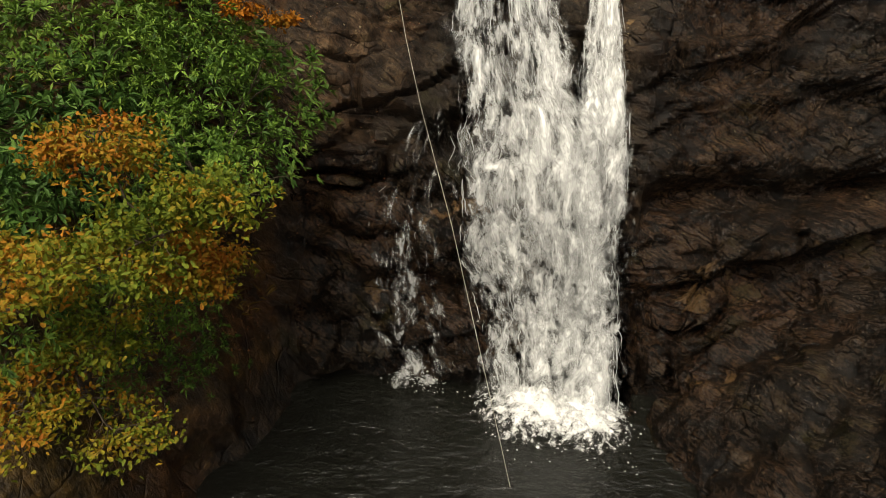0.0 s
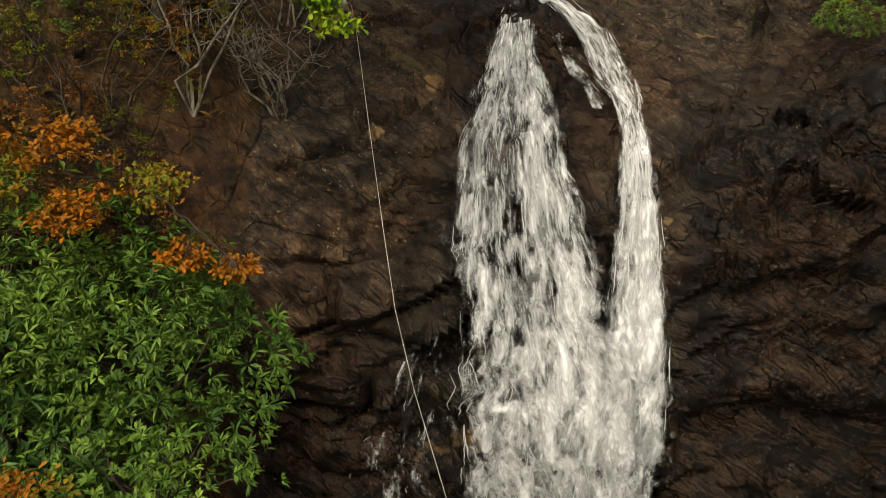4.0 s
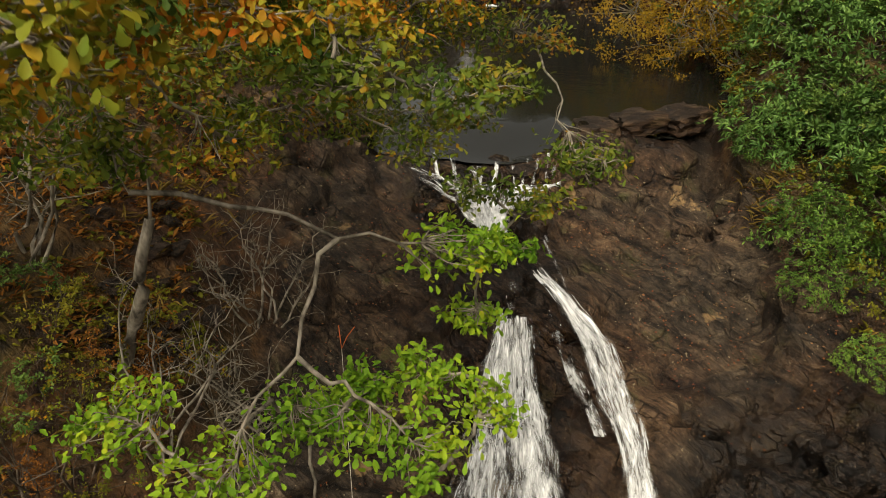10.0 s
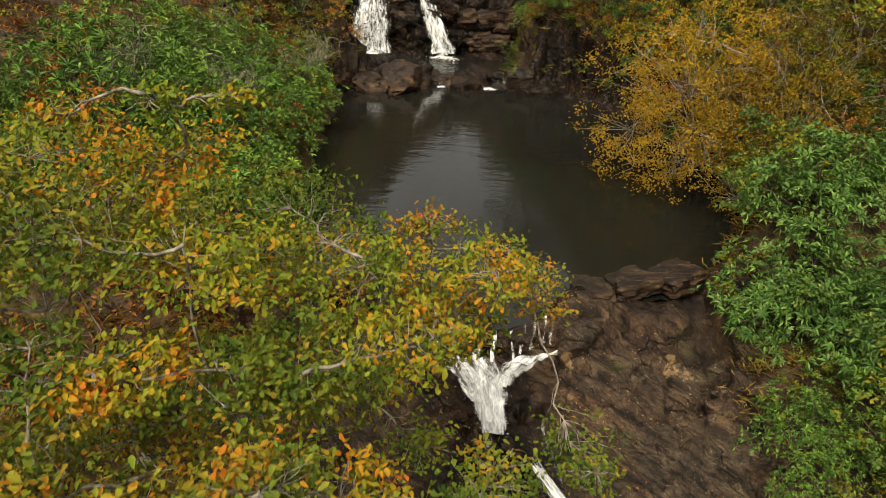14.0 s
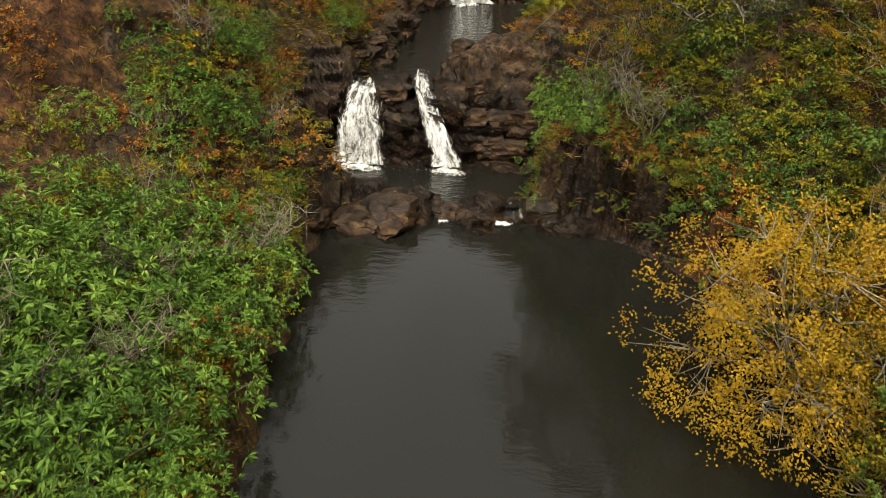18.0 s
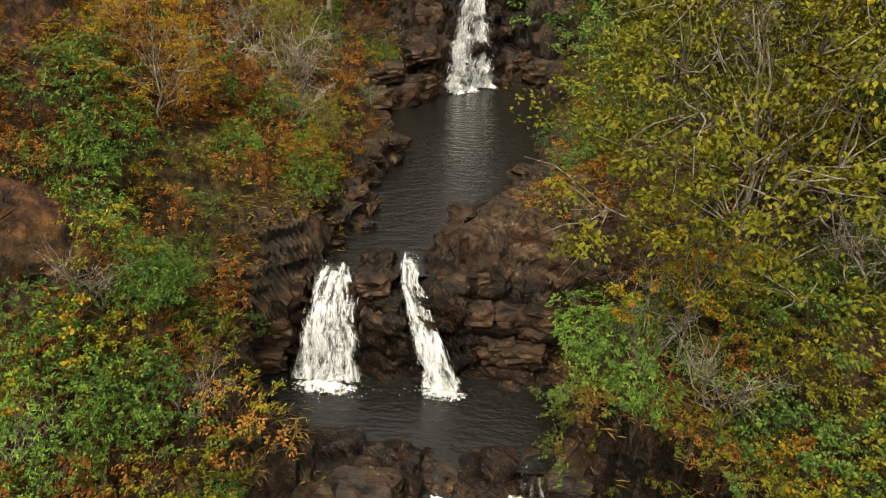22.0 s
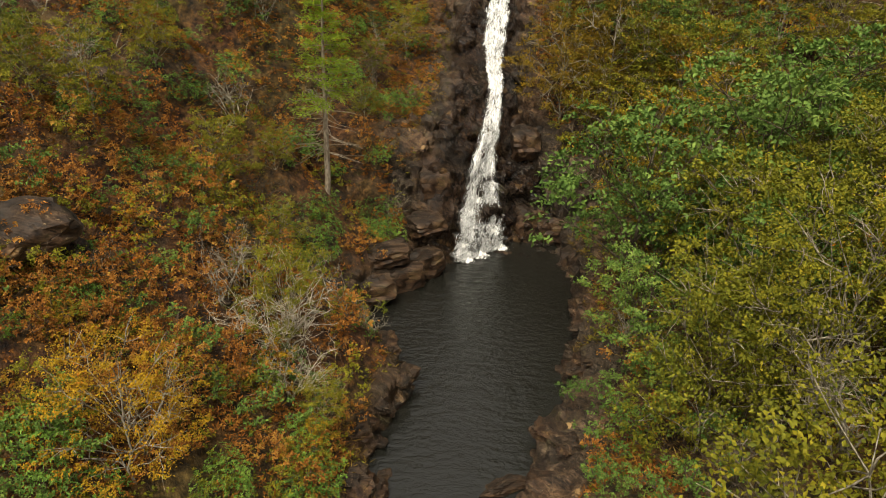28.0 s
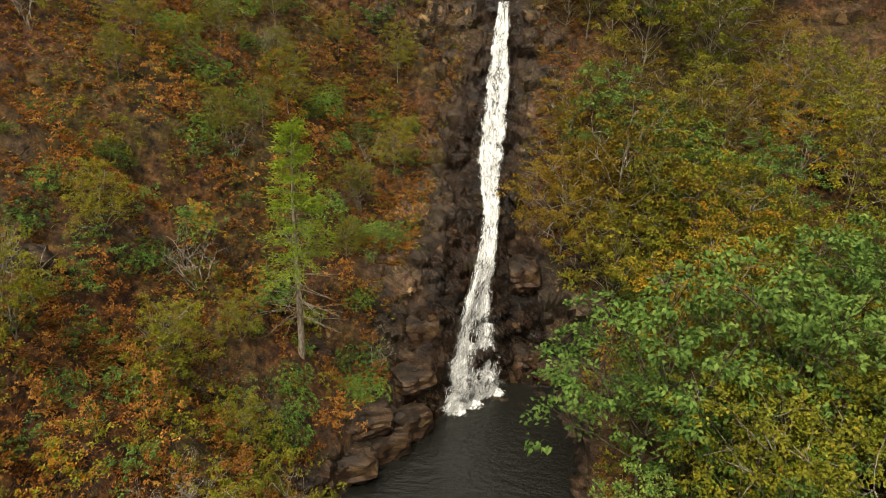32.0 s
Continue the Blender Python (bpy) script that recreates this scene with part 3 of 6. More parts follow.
# ---- falling water ----
def fall(name, label, line, seed, layers=2, strands=300, lift=0.12, bulge=0.0, width=0.05, thick=0.0, rows=70, long=(0.06, 0.2), slant=0.0):
    """line: rows of y, z, left x, right x from the lip down. A torn sheet in layers, and strands of white water over it."""
    r = np.random.default_rng(seed)
    line = np.array(line, float)
    step = np.r_[0, np.cumsum(np.linalg.norm(np.diff(line[:, :2], axis=0), axis=1))]
    s = step / step[-1]
    t = np.linspace(0, 1, rows)
    cols = 40
    thing = tagged(new(name), label, "waterfall")
    at = lambda q, k: np.interp(q, s, line[:, k])  # noqa: E731
    slope = np.gradient(at(t, 1), t), np.gradient(at(t, 0), t)
    ny, nz = -slope[0], slope[1]
    nn = np.hypot(ny, nz) + 1e-9
    ny, nz = np.where(ny / nn > 0, -ny / nn, ny / nn), np.abs(nz / nn)
    ny = -np.abs(ny)

    def place(q, u, off):
        ragged = 0.1 * vnoise(np.stack([q * step[-1] * 1.1, np.round(u) * 9.0, 0 * q + seed], -1), 70) + 0.05 * vnoise(np.stack([q * step[-1] * 4.0, np.round(u) * 9.0, 0 * q + seed], -1), 71)
        x = at(q, 2) + (at(q, 3) - at(q, 2)) * (0.5 + (u - 0.5) * (1 + ragged))
        oy, oz = np.interp(q, t, ny), np.interp(q, t, nz)
        lean = slant * (np.clip(u, 0, 1) - 0.5) * smooth((q - 0.62) / 0.2)
        return np.stack([x, at(q, 0) + lean + oy * off, at(q, 1) + oz * off], -1)

    for k in range(layers):
        tt, uu = np.meshgrid(t, np.linspace(0, 1, cols), indexing="ij")
        q, u = tt.ravel(), uu.ravel()
        base = place(q, u, np.zeros(len(q)))
        off = lift + 0.1 * k + 0.16 * fbm(np.stack([base[:, 0] * 2.2, q * step[-1] * 0.5, 0 * q + k * 5 + seed], -1), 3, seed) + bulge * np.sin(np.pi * np.minimum(q * 1.1, 1)) 
        v = place(q, u, off)
        i = (np.arange(rows - 1)[:, None] * cols + np.arange(cols - 1)).ravel()
        me = mesh_from("sheet", v, np.stack([i, i + 1, i + cols + 1, i + cols], -1), WHITE, smooth=True)
        uv = me.uv_layers.new(name="UVMap")
        idx = np.zeros(len(me.loops), np.int32)
        me.loops.foreach_get("vertex_index", idx)
        wid = np.interp(q, s, line[:, 3] - line[:, 2])
        mid = np.interp(q, s, line[:, 3] + line[:, 2]) / 2
        wd = wid.mean()
        uvs = np.stack([(u - 0.5) * wd + mid * 0.2 + k * 3.3 + seed, q * step[-1] + k * 1.7], -1)
        uv.data.foreach_set("uv", uvs[idx].astype(np.float32).ravel())
        th = me.attributes.new("thickness", "FLOAT", "POINT")
        edge = np.minimum(u, 1 - u)
        th.data.foreach_set("value", (thick + 0.07 * vnoise(np.stack([u * wd * 2.6 + seed, q * step[-1] * 0.35, 0 * q + k], -1), 75) - 0.2 * smooth(1 - edge / 0.25) - 0.03 * k - 0.05 * smooth(1 - q / 0.06)).astype(np.float32))
        part("sheet", me, thing)
    # strands
    vs, fs, n = [], [], 0
    seg = 7
    for j in range(strands // 5):
        q0 = r.uniform(-0.03, 0.98)
        ln = r.uniform(*long) * 0.28 * (0.4 + q0)
        q = np.clip(np.linspace(q0, q0 + ln, seg), 0, 1)
        if q[-1] - q[0] < 0.002:
            continue
        u0 = r.uniform(0.1, 0.9)
        u = u0 + np.cumsum(r.normal(0, 0.006, seg))
        c = place(q, u, lift + 0.02 + r.uniform(0, 0.3) + bulge * np.sin(np.pi * np.minimum(q * 1.1, 1)))
        w = width * r.uniform(0.2, 0.7) * np.sin(np.linspace(0.25, 3.0, seg)) ** 0.7
        a, b, d = c.copy(), c.copy(), c.copy()
        a[:, 0] -= w
        d[:, 0] += w
        b[:, 1] -= w * 0.7
        b[:, 2] += w * 0.4
        vs += [a, b, d]
        for g in range(seg - 1):
            fs += [(n + g, n + seg + g, n + seg + g + 1, n + g + 1), (n + seg + g, n + 2 * seg + g, n + 2 * seg + g + 1, n + seg + g + 1)]
        n += 3 * seg
    part("spray", mesh_from("spray", np.concatenate(vs), fs, STRAND, smooth=True), thing, "white strands of falling water")["kind"] = "stuff"
    return thing


def foam(name, label, spots, seed, count=260):
    """A churned white heap: spots are rows of x, y, z, radius along and across, height."""
    r = np.random.default_rng(seed)
    thing = tagged(new(name), label, "foam")
    for x, y, z, rx, ry, h in spots:
        g = 60
        a, b = np.meshgrid(np.linspace(-1, 1, g), np.linspace(-1, 1, g))
        rad = np.hypot(a, b).ravel()
        pn = np.stack([a.ravel() * rx * 2.6 + seed, b.ravel() * ry * 2.6, 0 * rad], -1)
        hh = h * np.clip(1 - rad, 0, 1) ** 0.8 * (0.8 + 0.3 * fbm(pn * 1.5, 3, seed)) - 0.05 * smooth((rad - 0.75) / 0.25) + 0.03 * fbm(pn * 7.0, 2, seed + 3) * (rad < 0.95)
        i = (np.arange(g - 1)[:, None] * g + np.arange(g - 1)).ravel()
        me = mesh_from("churn", np.stack([x + a.ravel() * rx, y + b.ravel() * ry, z + hh - 0.05 - 0.14 * (rad > 0.97)], -1), np.stack([i, i + 1, i + g + 1, i + g], -1), FOAM, smooth=True)
        me.attributes.new("thickness", "FLOAT", "POINT").data.foreach_set("value", (0.2 - 0.42 * rad).astype(np.float32))
        part("churn", me, thing)
    # thrown drops and flecks
    octa = np.array([(1, 0, 0), (-1, 0, 0), (0, 1, 0), (0, -1, 0), (0, 0, 1), (0, 0, -1)], float)
    of = np.array([(0, 2, 4), (2, 1, 4), (1, 3, 4), (3, 0, 4), (2, 0, 5), (1, 2, 5), (3, 1, 5), (0, 3, 5)])
    vs, fs = [], []
    for j in range(count):
        x, y, z, rx, ry, h = spots[r.integers(len(spots))]
        a, d = r.uniform(0, 2 * np.pi), abs(r.normal(0, 0.62))
        up = abs(r.normal(0, 0.5)) * h * 1.4 * max(0, 1.2 - d)
        c = np.array([x + np.cos(a) * d * rx, y + np.sin(a) * d * ry - 0.1, z + 0.01 + up])
        size = r.uniform(0.005, 0.016)
        vs.append(octa * size * (r.uniform(0.8, 1.8), r.uniform(0.8, 1.8), 0.35 if up < 0.05 else 1.2) + c)
        fs.append(of + 6 * j)
    part("splash", mesh_from("splash", np.concatenate(vs), np.concatenate(fs), STRAND, smooth=True), thing, "thrown white drops")["kind"] = "stuff"
    return thing


STRAND, _n, _l, _b = material("white_water_strands", 0.3, 0.4)
_b.inputs["Base Color"].default_value = (0.8, 0.8, 0.79, 1)
_b.inputs["Alpha"].default_value = 0.5
FOAM, _n, _l, _b = material("white_foam", 0.6, 0.3)
_t = noise_node(_n, _l, 9.0, 6, rough=0.75)
_l.new(ramp(_n, _l, _t.outputs[0], [(0.35, (0.62, 0.62, 0.6)), (0.6, (0.86, 0.86, 0.84))]), _b.inputs["Base Color"])
bump(_n, _l, _b, [(_t.outputs[0], 0.04)])
_g = noise_node(_n, _l, 7.0, 7, rough=0.75)
_a = _n.new("ShaderNodeAttribute")
_a.attribute_name = "thickness"
_m = _n.new("ShaderNodeMath")
_m.operation = "ADD"
_l.new(_g.outputs[0], _m.inputs[0])
_l.new(_a.outputs["Fac"], _m.inputs[1])
_l.new(ramp(_n, _l, _m.outputs[0], [(0.38, (0, 0, 0)), (0.56, (0.97, 0.97, 0.97))]), _b.inputs["Alpha"])

fall("lower_waterfall", "broad white waterfall spreading down a dark rock face", [(13.4, -1.62, 1.22, 1.93), (12.75, -1.98, 1.13, 2.0), (12.25, -2.27, 1.03, 2.13), (11.6, -2.65, 0.9, 2.29), (11.05, -3.0, 0.73, 2.44), (10.6, -3.5, 0.7, 2.7), (10.2, -4.3, 0.7, 3.15), (9.9, -5.1, 0.72, 3.75), (9.6, -6.0, 0.75, 4.0), (9.42, -7.1, 1.0, 4.1), (9.2, -8.2, 1.25, 4.2), (8.7, -9.6, 1.4, 4.32)], 3, 3, 1000, 0.18, 0.32, 0.012, 0.035, rows=110)
fall("lower_waterfall", "narrow white side stream curving down the rock face", [(14.25, -1.28, 1.86, 2.03), (13.6, -1.54, 2.22, 2.53), (13.1, -1.8, 2.5, 2.98), (12.55, -2.1, 2.68, 3.15), (11.9, -2.47, 2.88, 3.33), (11.37, -2.8, 2.95, 3.4), (10.95, -3.07, 2.92, 3.45), (10.66, -3.42, 2.88, 3.55), (10.3, -4.25, 2.85, 3.72), (9.95, -5.2, 2.75, 3.9), (9.7, -6.1, 2.7, 4.02), (9.4, -7.1, 2.7, 4.1), (9.2, -8.1, 2.7, 4.18), (8.7, -9.6, 2.7, 4.32)], 5, 3, 600, 0.17, 0.14, 0.014, 0.07, rows=110)
fall("lower_waterfall", "thin white tongue beside the side stream", [(13.7, -1.5, 1.98, 2.1), (13.1, -1.8, 2.18, 2.38), (12.6, -2.08, 2.4, 2.64), (12.0, -2.4, 2.66, 2.9)], 9, 2, 60, 0.13, 0.03, 0.008, 0.0, rows=40)
fall("lower_waterfall", "thin veil of trickles over black wet rock", [(9.7, -4.85, 0.5, 0.95), (9.35, -5.3, 0.15, 1.05), (9.25, -6.0, -0.4, 1.1), (9.1, -7.4, -0.5, 1.3), (8.98, -9.0, -0.4, 1.55), (8.85, -9.55, -0.3, 1.6)], 8, 1, 60, 0.26, 0.15, 0.006, -0.075, rows=80)
# the lip: threads of water over the rim, gathered by two shelving arms into one short chute
for k, (x, dx, w, end) in enumerate([(0.15, 0.12, 0.08, 0.9), (0.5, 0.12, 0.1, 0.9), (0.95, 0.1, 0.2, 1.0), (1.3, -0.05, 0.08, 0.9), (1.6, 0.1, 0.06, 1.0), (1.85, -0.1, 0.05, 1.0), (2.05, -0.1, 0.07, 1.0), (2.25, -0.05, 0.05, 0.9), (2.42, -0.12, 0.07, 1.0), (2.6, -0.12, 0.05, 1.0)]):
    top, run = float(lip(np.array([x]))[0]) - 0.1, 0.5 * end
    line = []
    for f, side, a, b in ((0.0, 0.0, 1.0, 0.5), (0.35, 0.2, 0.5, 0.5), (0.7, 0.7, 0.9, 0.4), (1.0, 1.0, 0.6, 1.0)):
        line.append((top - run * f, min(max(ground_at(x + dx * side, top - run * f), -1.0), -0.5 - 0.3 * f) + 0.02, x + dx * side - w * a, x + dx * side + w * b))
    fall("lip_trickle", "thin white thread of water over the pool's rim", line, 40 + k, 2, 12, 0.11, 0.03, 0.004, 0.0, rows=24, long=(0.1, 0.3))
fall("lip_cascade", "white water running along a shelf below the rim", [(16.7, -0.7, 2.5, 2.65), (16.58, -0.82, 2.15, 2.42), (16.4, -0.92, 1.85, 2.15), (16.1, -0.97, 1.45, 1.9), (15.6, -0.98, 1.15, 1.6)], 60, 3, 24, 0.15, 0.04, 0.005, 0.09, rows=30)
fall("lip_cascade", "white water sliding along a shelf below the rim", [(16.7, -0.86, -0.35, 0.05), (16.4, -0.92, 0.0, 0.5), (16.1, -0.97, 0.35, 0.9), (15.7, -0.98, 0.65, 1.2), (15.3, -0.98, 0.9, 1.38)], 61, 3, 24, 0.15, 0.04, 0.005, 0.06, rows=30)
fall("lip_cascade", "short white chute where the arms of water meet", [(16.1, -0.97, 0.78, 1.35), (15.6, -0.98, 0.86, 1.5), (15.2, -0.98, 0.9, 1.55), (14.7, -1.1, 1.0, 1.6)], 62, 3, 30, 0.18, 0.07, 0.006, 0.1, rows=30)
fall("lip_cascade", "thin dark sheet of water sliding over the slab", [(15.0, -1.03, 0.95, 1.6), (14.4, -1.2, 1.02, 1.75), (13.9, -1.38, 1.12, 1.85), (13.3, -1.66, 1.2, 1.95)], 19, 1, 24, 0.12, 0.0, 0.006, -0.11, rows=30)
fall("lip_cascade", "thin streak of water joining the side stream", [(14.9, -1.05, 2.05, 2.1), (14.5, -1.18, 2.14, 2.22), (14.0, -1.36, 2.3, 2.42), (13.4, -1.64, 2.55, 2.72)], 63, 2, 20, 0.12, 0.0, 0.006, 0.02, rows=30)
fall("twin_fall", "white fall over a dark rock ledge, wider of two", [(37.9, 2.5, -4.6, -3.5), (37.3, 2.2, -4.78, -3.35), (36.8, 1.8, -4.95, -3.15), (36.3, 1.2, -5.1, -2.9), (35.8, 0.3, -5.2, -2.7)], 15, 3, 420, 0.2, 0.1, 0.012, 0.025)
fall("twin_fall", "white fall over a dark rock ledge, slanting and narrow", [(38.2, 2.62, -2.35, -1.75), (37.5, 2.4, -2.3, -1.6), (36.9, 1.85, -2.1, -1.15), (36.3, 1.1, -1.8, -0.65), (35.85, 0.3, -1.55, -0.15)], 17, 3, 380, 0.4, 0.1, 0.012, 0.025)
fall("upper_waterfall", "tall white waterfall stepping down a dark rock cliff", [(72.6, 17.95, -1.1, -0.25), (71, 16.2, -1.25, -0.15), (69.5, 14.5, -1.45, 0.0), (68, 12.6, -1.6, 0.0), (66.5, 10.95, -1.7, -0.15), (65, 10.0, -1.45, -0.2), (63.5, 9.1, -1.15, -0.2), (61.5, 7.7, -1.5, -0.25), (59.8, 6.4, -2.0, -0.3), (59.2, 5.4, -2.35, 0.0), (58.8, 4.3, -2.5, 0.3), (58.4, 2.6, -2.6, 0.6)], 21, 4, 900, 0.4, 0.12, 0.02, 0.05, rows=120, long=(0.02, 0.07), slant=2.9)

for k, (x0, x1) in enumerate([(0.9, 1.9)]):
    fall("weir_cascade", "small white spill between boulders of the bar", [(33.1, 0.32, x0, x1), (32.7, 0.24, x0 + 0.05, x1 - 0.1), (32.2, 0.12, x0 + 0.1, x1), (31.7, 0.02, x0 - 0.1, x1 + 0.1)], 70 + k, 2, 12, 0.05, 0.02, 0.005, -0.08, rows=24)
foam("foam", "white churning foam where the lower fall lands", [(2.7, 8.35, -9.6, 1.3, 1.0, 0.5), (3.5, 8.25, -9.6, 0.95, 0.95, 0.4), (0.75, 9.05, -9.6, 0.25, 0.22, 0.12), (0.3, 9.2, -9.6, 0.25, 0.2, 0.1)], 31, 900)
foam("foam", "white foam where the lip cascades meet on the slab", [(1.2, 15.6, -0.96, 0.45, 0.5, 0.2), (1.25, 15.1, -1.0, 0.34, 0.4, 0.14)], 35, 60)
foam("foam", "white foam at the foot of the wider twin fall", [(-4.0, 35.45, 0.3, 1.15, 0.45, 0.25)], 32, 200)
foam("foam", "white foam at the foot of the slanting twin fall", [(-0.85, 35.55, 0.3, 0.8, 0.4, 0.25)], 33, 170)
foam("foam", "white foam gathered at the pool's edge", [(-5.65, 34.1, 0.3, 0.42, 0.32, 0.05)], 36, 30)
foam("foam", "white foam below the bar of boulders", [(1.0, 32.3, 0.0, 0.6, 0.25, 0.1), (1.6, 33.4, 0.25, 0.3, 0.2, 0.08), (-0.75, 32.2, 0.0, 0.35, 0.18, 0.08)], 37, 60)
foam("foam", "white foam along the foot of the upper fall", [(-1.6, 57.5, 2.6, 0.5, 0.45, 0.25), (-1.0, 58.1, 2.6, 0.6, 0.5, 0.3), (0.0, 59.1, 2.6, 0.6, 0.5, 0.3)], 34, 150)


# ---- loose rocks ----
def rock_mesh(seed, cuts=7, square=0.0):
    """An angular boulder about one metre across: a ball cut by random planes, with worn edges."""
    r = np.random.default_rng(seed)
    bm = bmesh.new()
    bmesh.ops.create_icosphere(bm, subdivisions=4, radius=0.62)
    v = np.array([q.co for q in bm.verts])
    if square:
        v = v / (np.abs(v / 0.6) ** square).sum(1, keepdims=True) ** (1 / square) * 0.8
    for k in range(cuts + 7):
        n = r.normal(0, 1, 3)
        n /= np.linalg.norm(n)
        d = r.uniform(0.3, 0.46) * (1.35 if square else 1)
        over = np.maximum(v @ n - d, 0)
        v = v - n * over[:, None] * 0.94
    nn = v / np.linalg.norm(v, axis=1, keepdims=True)
    lv, gap = blocks(v * (3.0, 3.0, 6.5) + seed, seed)
    v = v + nn * (0.06 * fbm(v * 4 + seed, 4, seed) + 0.1 * (lv - 0.5) * smooth(gap / 0.15) - 0.05 * smooth(1 - gap / 0.1))[:, None]
    for q, p in zip(bm.verts, v):
        q.co = p
    me = bpy.data.meshes.new("rock")
    bm.to_mesh(me)
    bm.free()
    me.materials.append(ROCK)
    for p in me.polygons:
        p.use_smooth = True
    me.set_sharp_from_angle(angle=radians(35))
    return me


ROCKS = [rock_mesh(400 + k) for k in range(6)]
BLOCKS = [rock_mesh(420 + k, 0, 7.0) for k in range(5)]


def rock(k, x, y, z, sx, sy, sz, turn=0, tip=0, label="weathered brown boulder in the stream", group="stream boulders", name="boulder"):
    ob = tagged(new(name, ROCKS[k % 6]), label, "rock", group)
    ob.matrix_world = pose(x, y, z, tip, 0, turn) @ Matrix.Diagonal((sx, sy, sz, 1))
    return ob


# the bar of boulders at the head of the middle pool
rock(0, -2.3, 31.7, 0.1, 1.7, 2.0, 1.5, 35, -12, "large pale-topped boulder on the bar between two pools")
rock(1, -3.4, 31.6, 0.1, 1.6, 1.7, 0.9, 10)
rock(2, -4.6, 31.4, 0.2, 2.0, 1.6, 1.0, 60)
rock(3, -4.5, 32.5, 0.25, 1.8, 1.2, 0.7, 20)
rock(4, 0.1, 32.9, 0.05, 0.9, 1.1, 0.6, 80)
rock(5, 0.6, 32.6, 0.0, 0.7, 0.9, 0.5, 15)
rock(2, -1.2, 33.0, 0.1, 0.8, 0.8, 0.6, 130)
rock(3, -0.6, 32.7, 0.05, 1.1, 0.7, 0.55, 15, 8)
rock(0, 0.35, 33.2, 0.1, 1.2, 0.6, 0.5, -10, 12)
rock(2, 1.35, 33.5, 0.1, 1.0, 0.5, 0.45, 25, 8)
rock(4, -3.6, 32.4, 0.2, 1.3, 0.9, 0.6, 50)
rock(1, 2.6, 32.6, 0.3, 1.3, 1.6, 1.3, 75, 0, "dark boulder under the wooded bank")
rock(5, 3.0, 18.15, 0.0, 0.55, 0.4, 0.16, 20, 0, "small dark rock just breaking the pool's surface")
rock(0, -5.3, 33.6, 0.35, 0.9, 0.7, 0.45, 40, 0, "pale boulder at the water's edge")
# blocks of the ledge round the twin falls
for k, (x, y, z, sx, sy, sz, a) in enumerate([(-3.0, 37.7, 2.35, 1.0, 1.3, 0.85, 8), (-2.85, 36.95, 1.2, 0.8, 0.9, 1.4, -6), (-5.5, 37.7, 2.3, 1.5, 1.4, 0.7, 12), (-5.6, 36.8, 1.3, 1.4, 1.2, 0.9, -8), (-5.9, 36.2, 0.6, 1.4, 1.0, 0.7, 5), (-6.8, 37.2, 2.5, 1.3, 1.3, 0.8, 20), (-0.7, 38.1, 2.4, 1.0, 1.2, 0.75, -12), (-0.15, 38.3, 2.45, 1.0, 1.3, 0.7, 5), (0.85, 38.5, 2.5, 1.1, 1.3, 0.75, 14), (1.9, 38.6, 2.65, 1.2, 1.4, 0.8, -6), (-0.1, 37.6, 1.6, 1.2, 1.1, 0.85, -4), (1.0, 37.7, 1.6, 1.3, 1.2, 0.85, 8), (1.8, 37.5, 1.7, 1.5, 1.3, 1.0, -10), (0.5, 37.2, 0.8, 1.3, 0.9, 0.8, 6), (1.2, 37.1, 0.75, 1.5, 0.9, 0.8, -5), (2.8, 37.8, 2.2, 1.5, 1.6, 1.4, 30)]):
    ob = tagged(new("rock", BLOCKS[k % 5]), "blocky brown rock of the ledge at the twin falls", "rock", "ledge rocks")
    ob.matrix_world = pose(x, y, z, 0, -6, a + 90 * (k % 4) * 0) @ Matrix.Diagonal((sx, sy, sz, 1))
# broken flags along the rim of the middle pool
for k, (x, y, z, sx, sy, sz, a) in enumerate([(3.1, 17.5, 0.12, 0.8, 0.7, 0.35, 10), (3.9, 17.8, 0.22, 1.1, 0.7, 0.4, 25), (4.8, 18.1, 0.25, 1.0, 0.8, 0.45, 35), (-1.3, 17.1, 0.1, 0.8, 0.6, 0.4, -10), (-1.9, 16.9, 0.25, 0.8, 0.7, 0.5, 15), (2.95, 16.9, -0.2, 0.5, 0.5, 0.4, 40), (0.3, 16.9, -0.6, 0.5, 0.45, 0.3, 5), (1.8, 16.95, -0.6, 0.6, 0.5, 0.32, 70)]):
    ob = tagged(new("rock", BLOCKS[k % 5]), "flat brown rock on the rim of the middle pool", "rock", "rim rocks")
    ob.matrix_world = pose(x, y, z, 0, -4, a) @ Matrix.Diagonal((sx, sy, sz, 1))
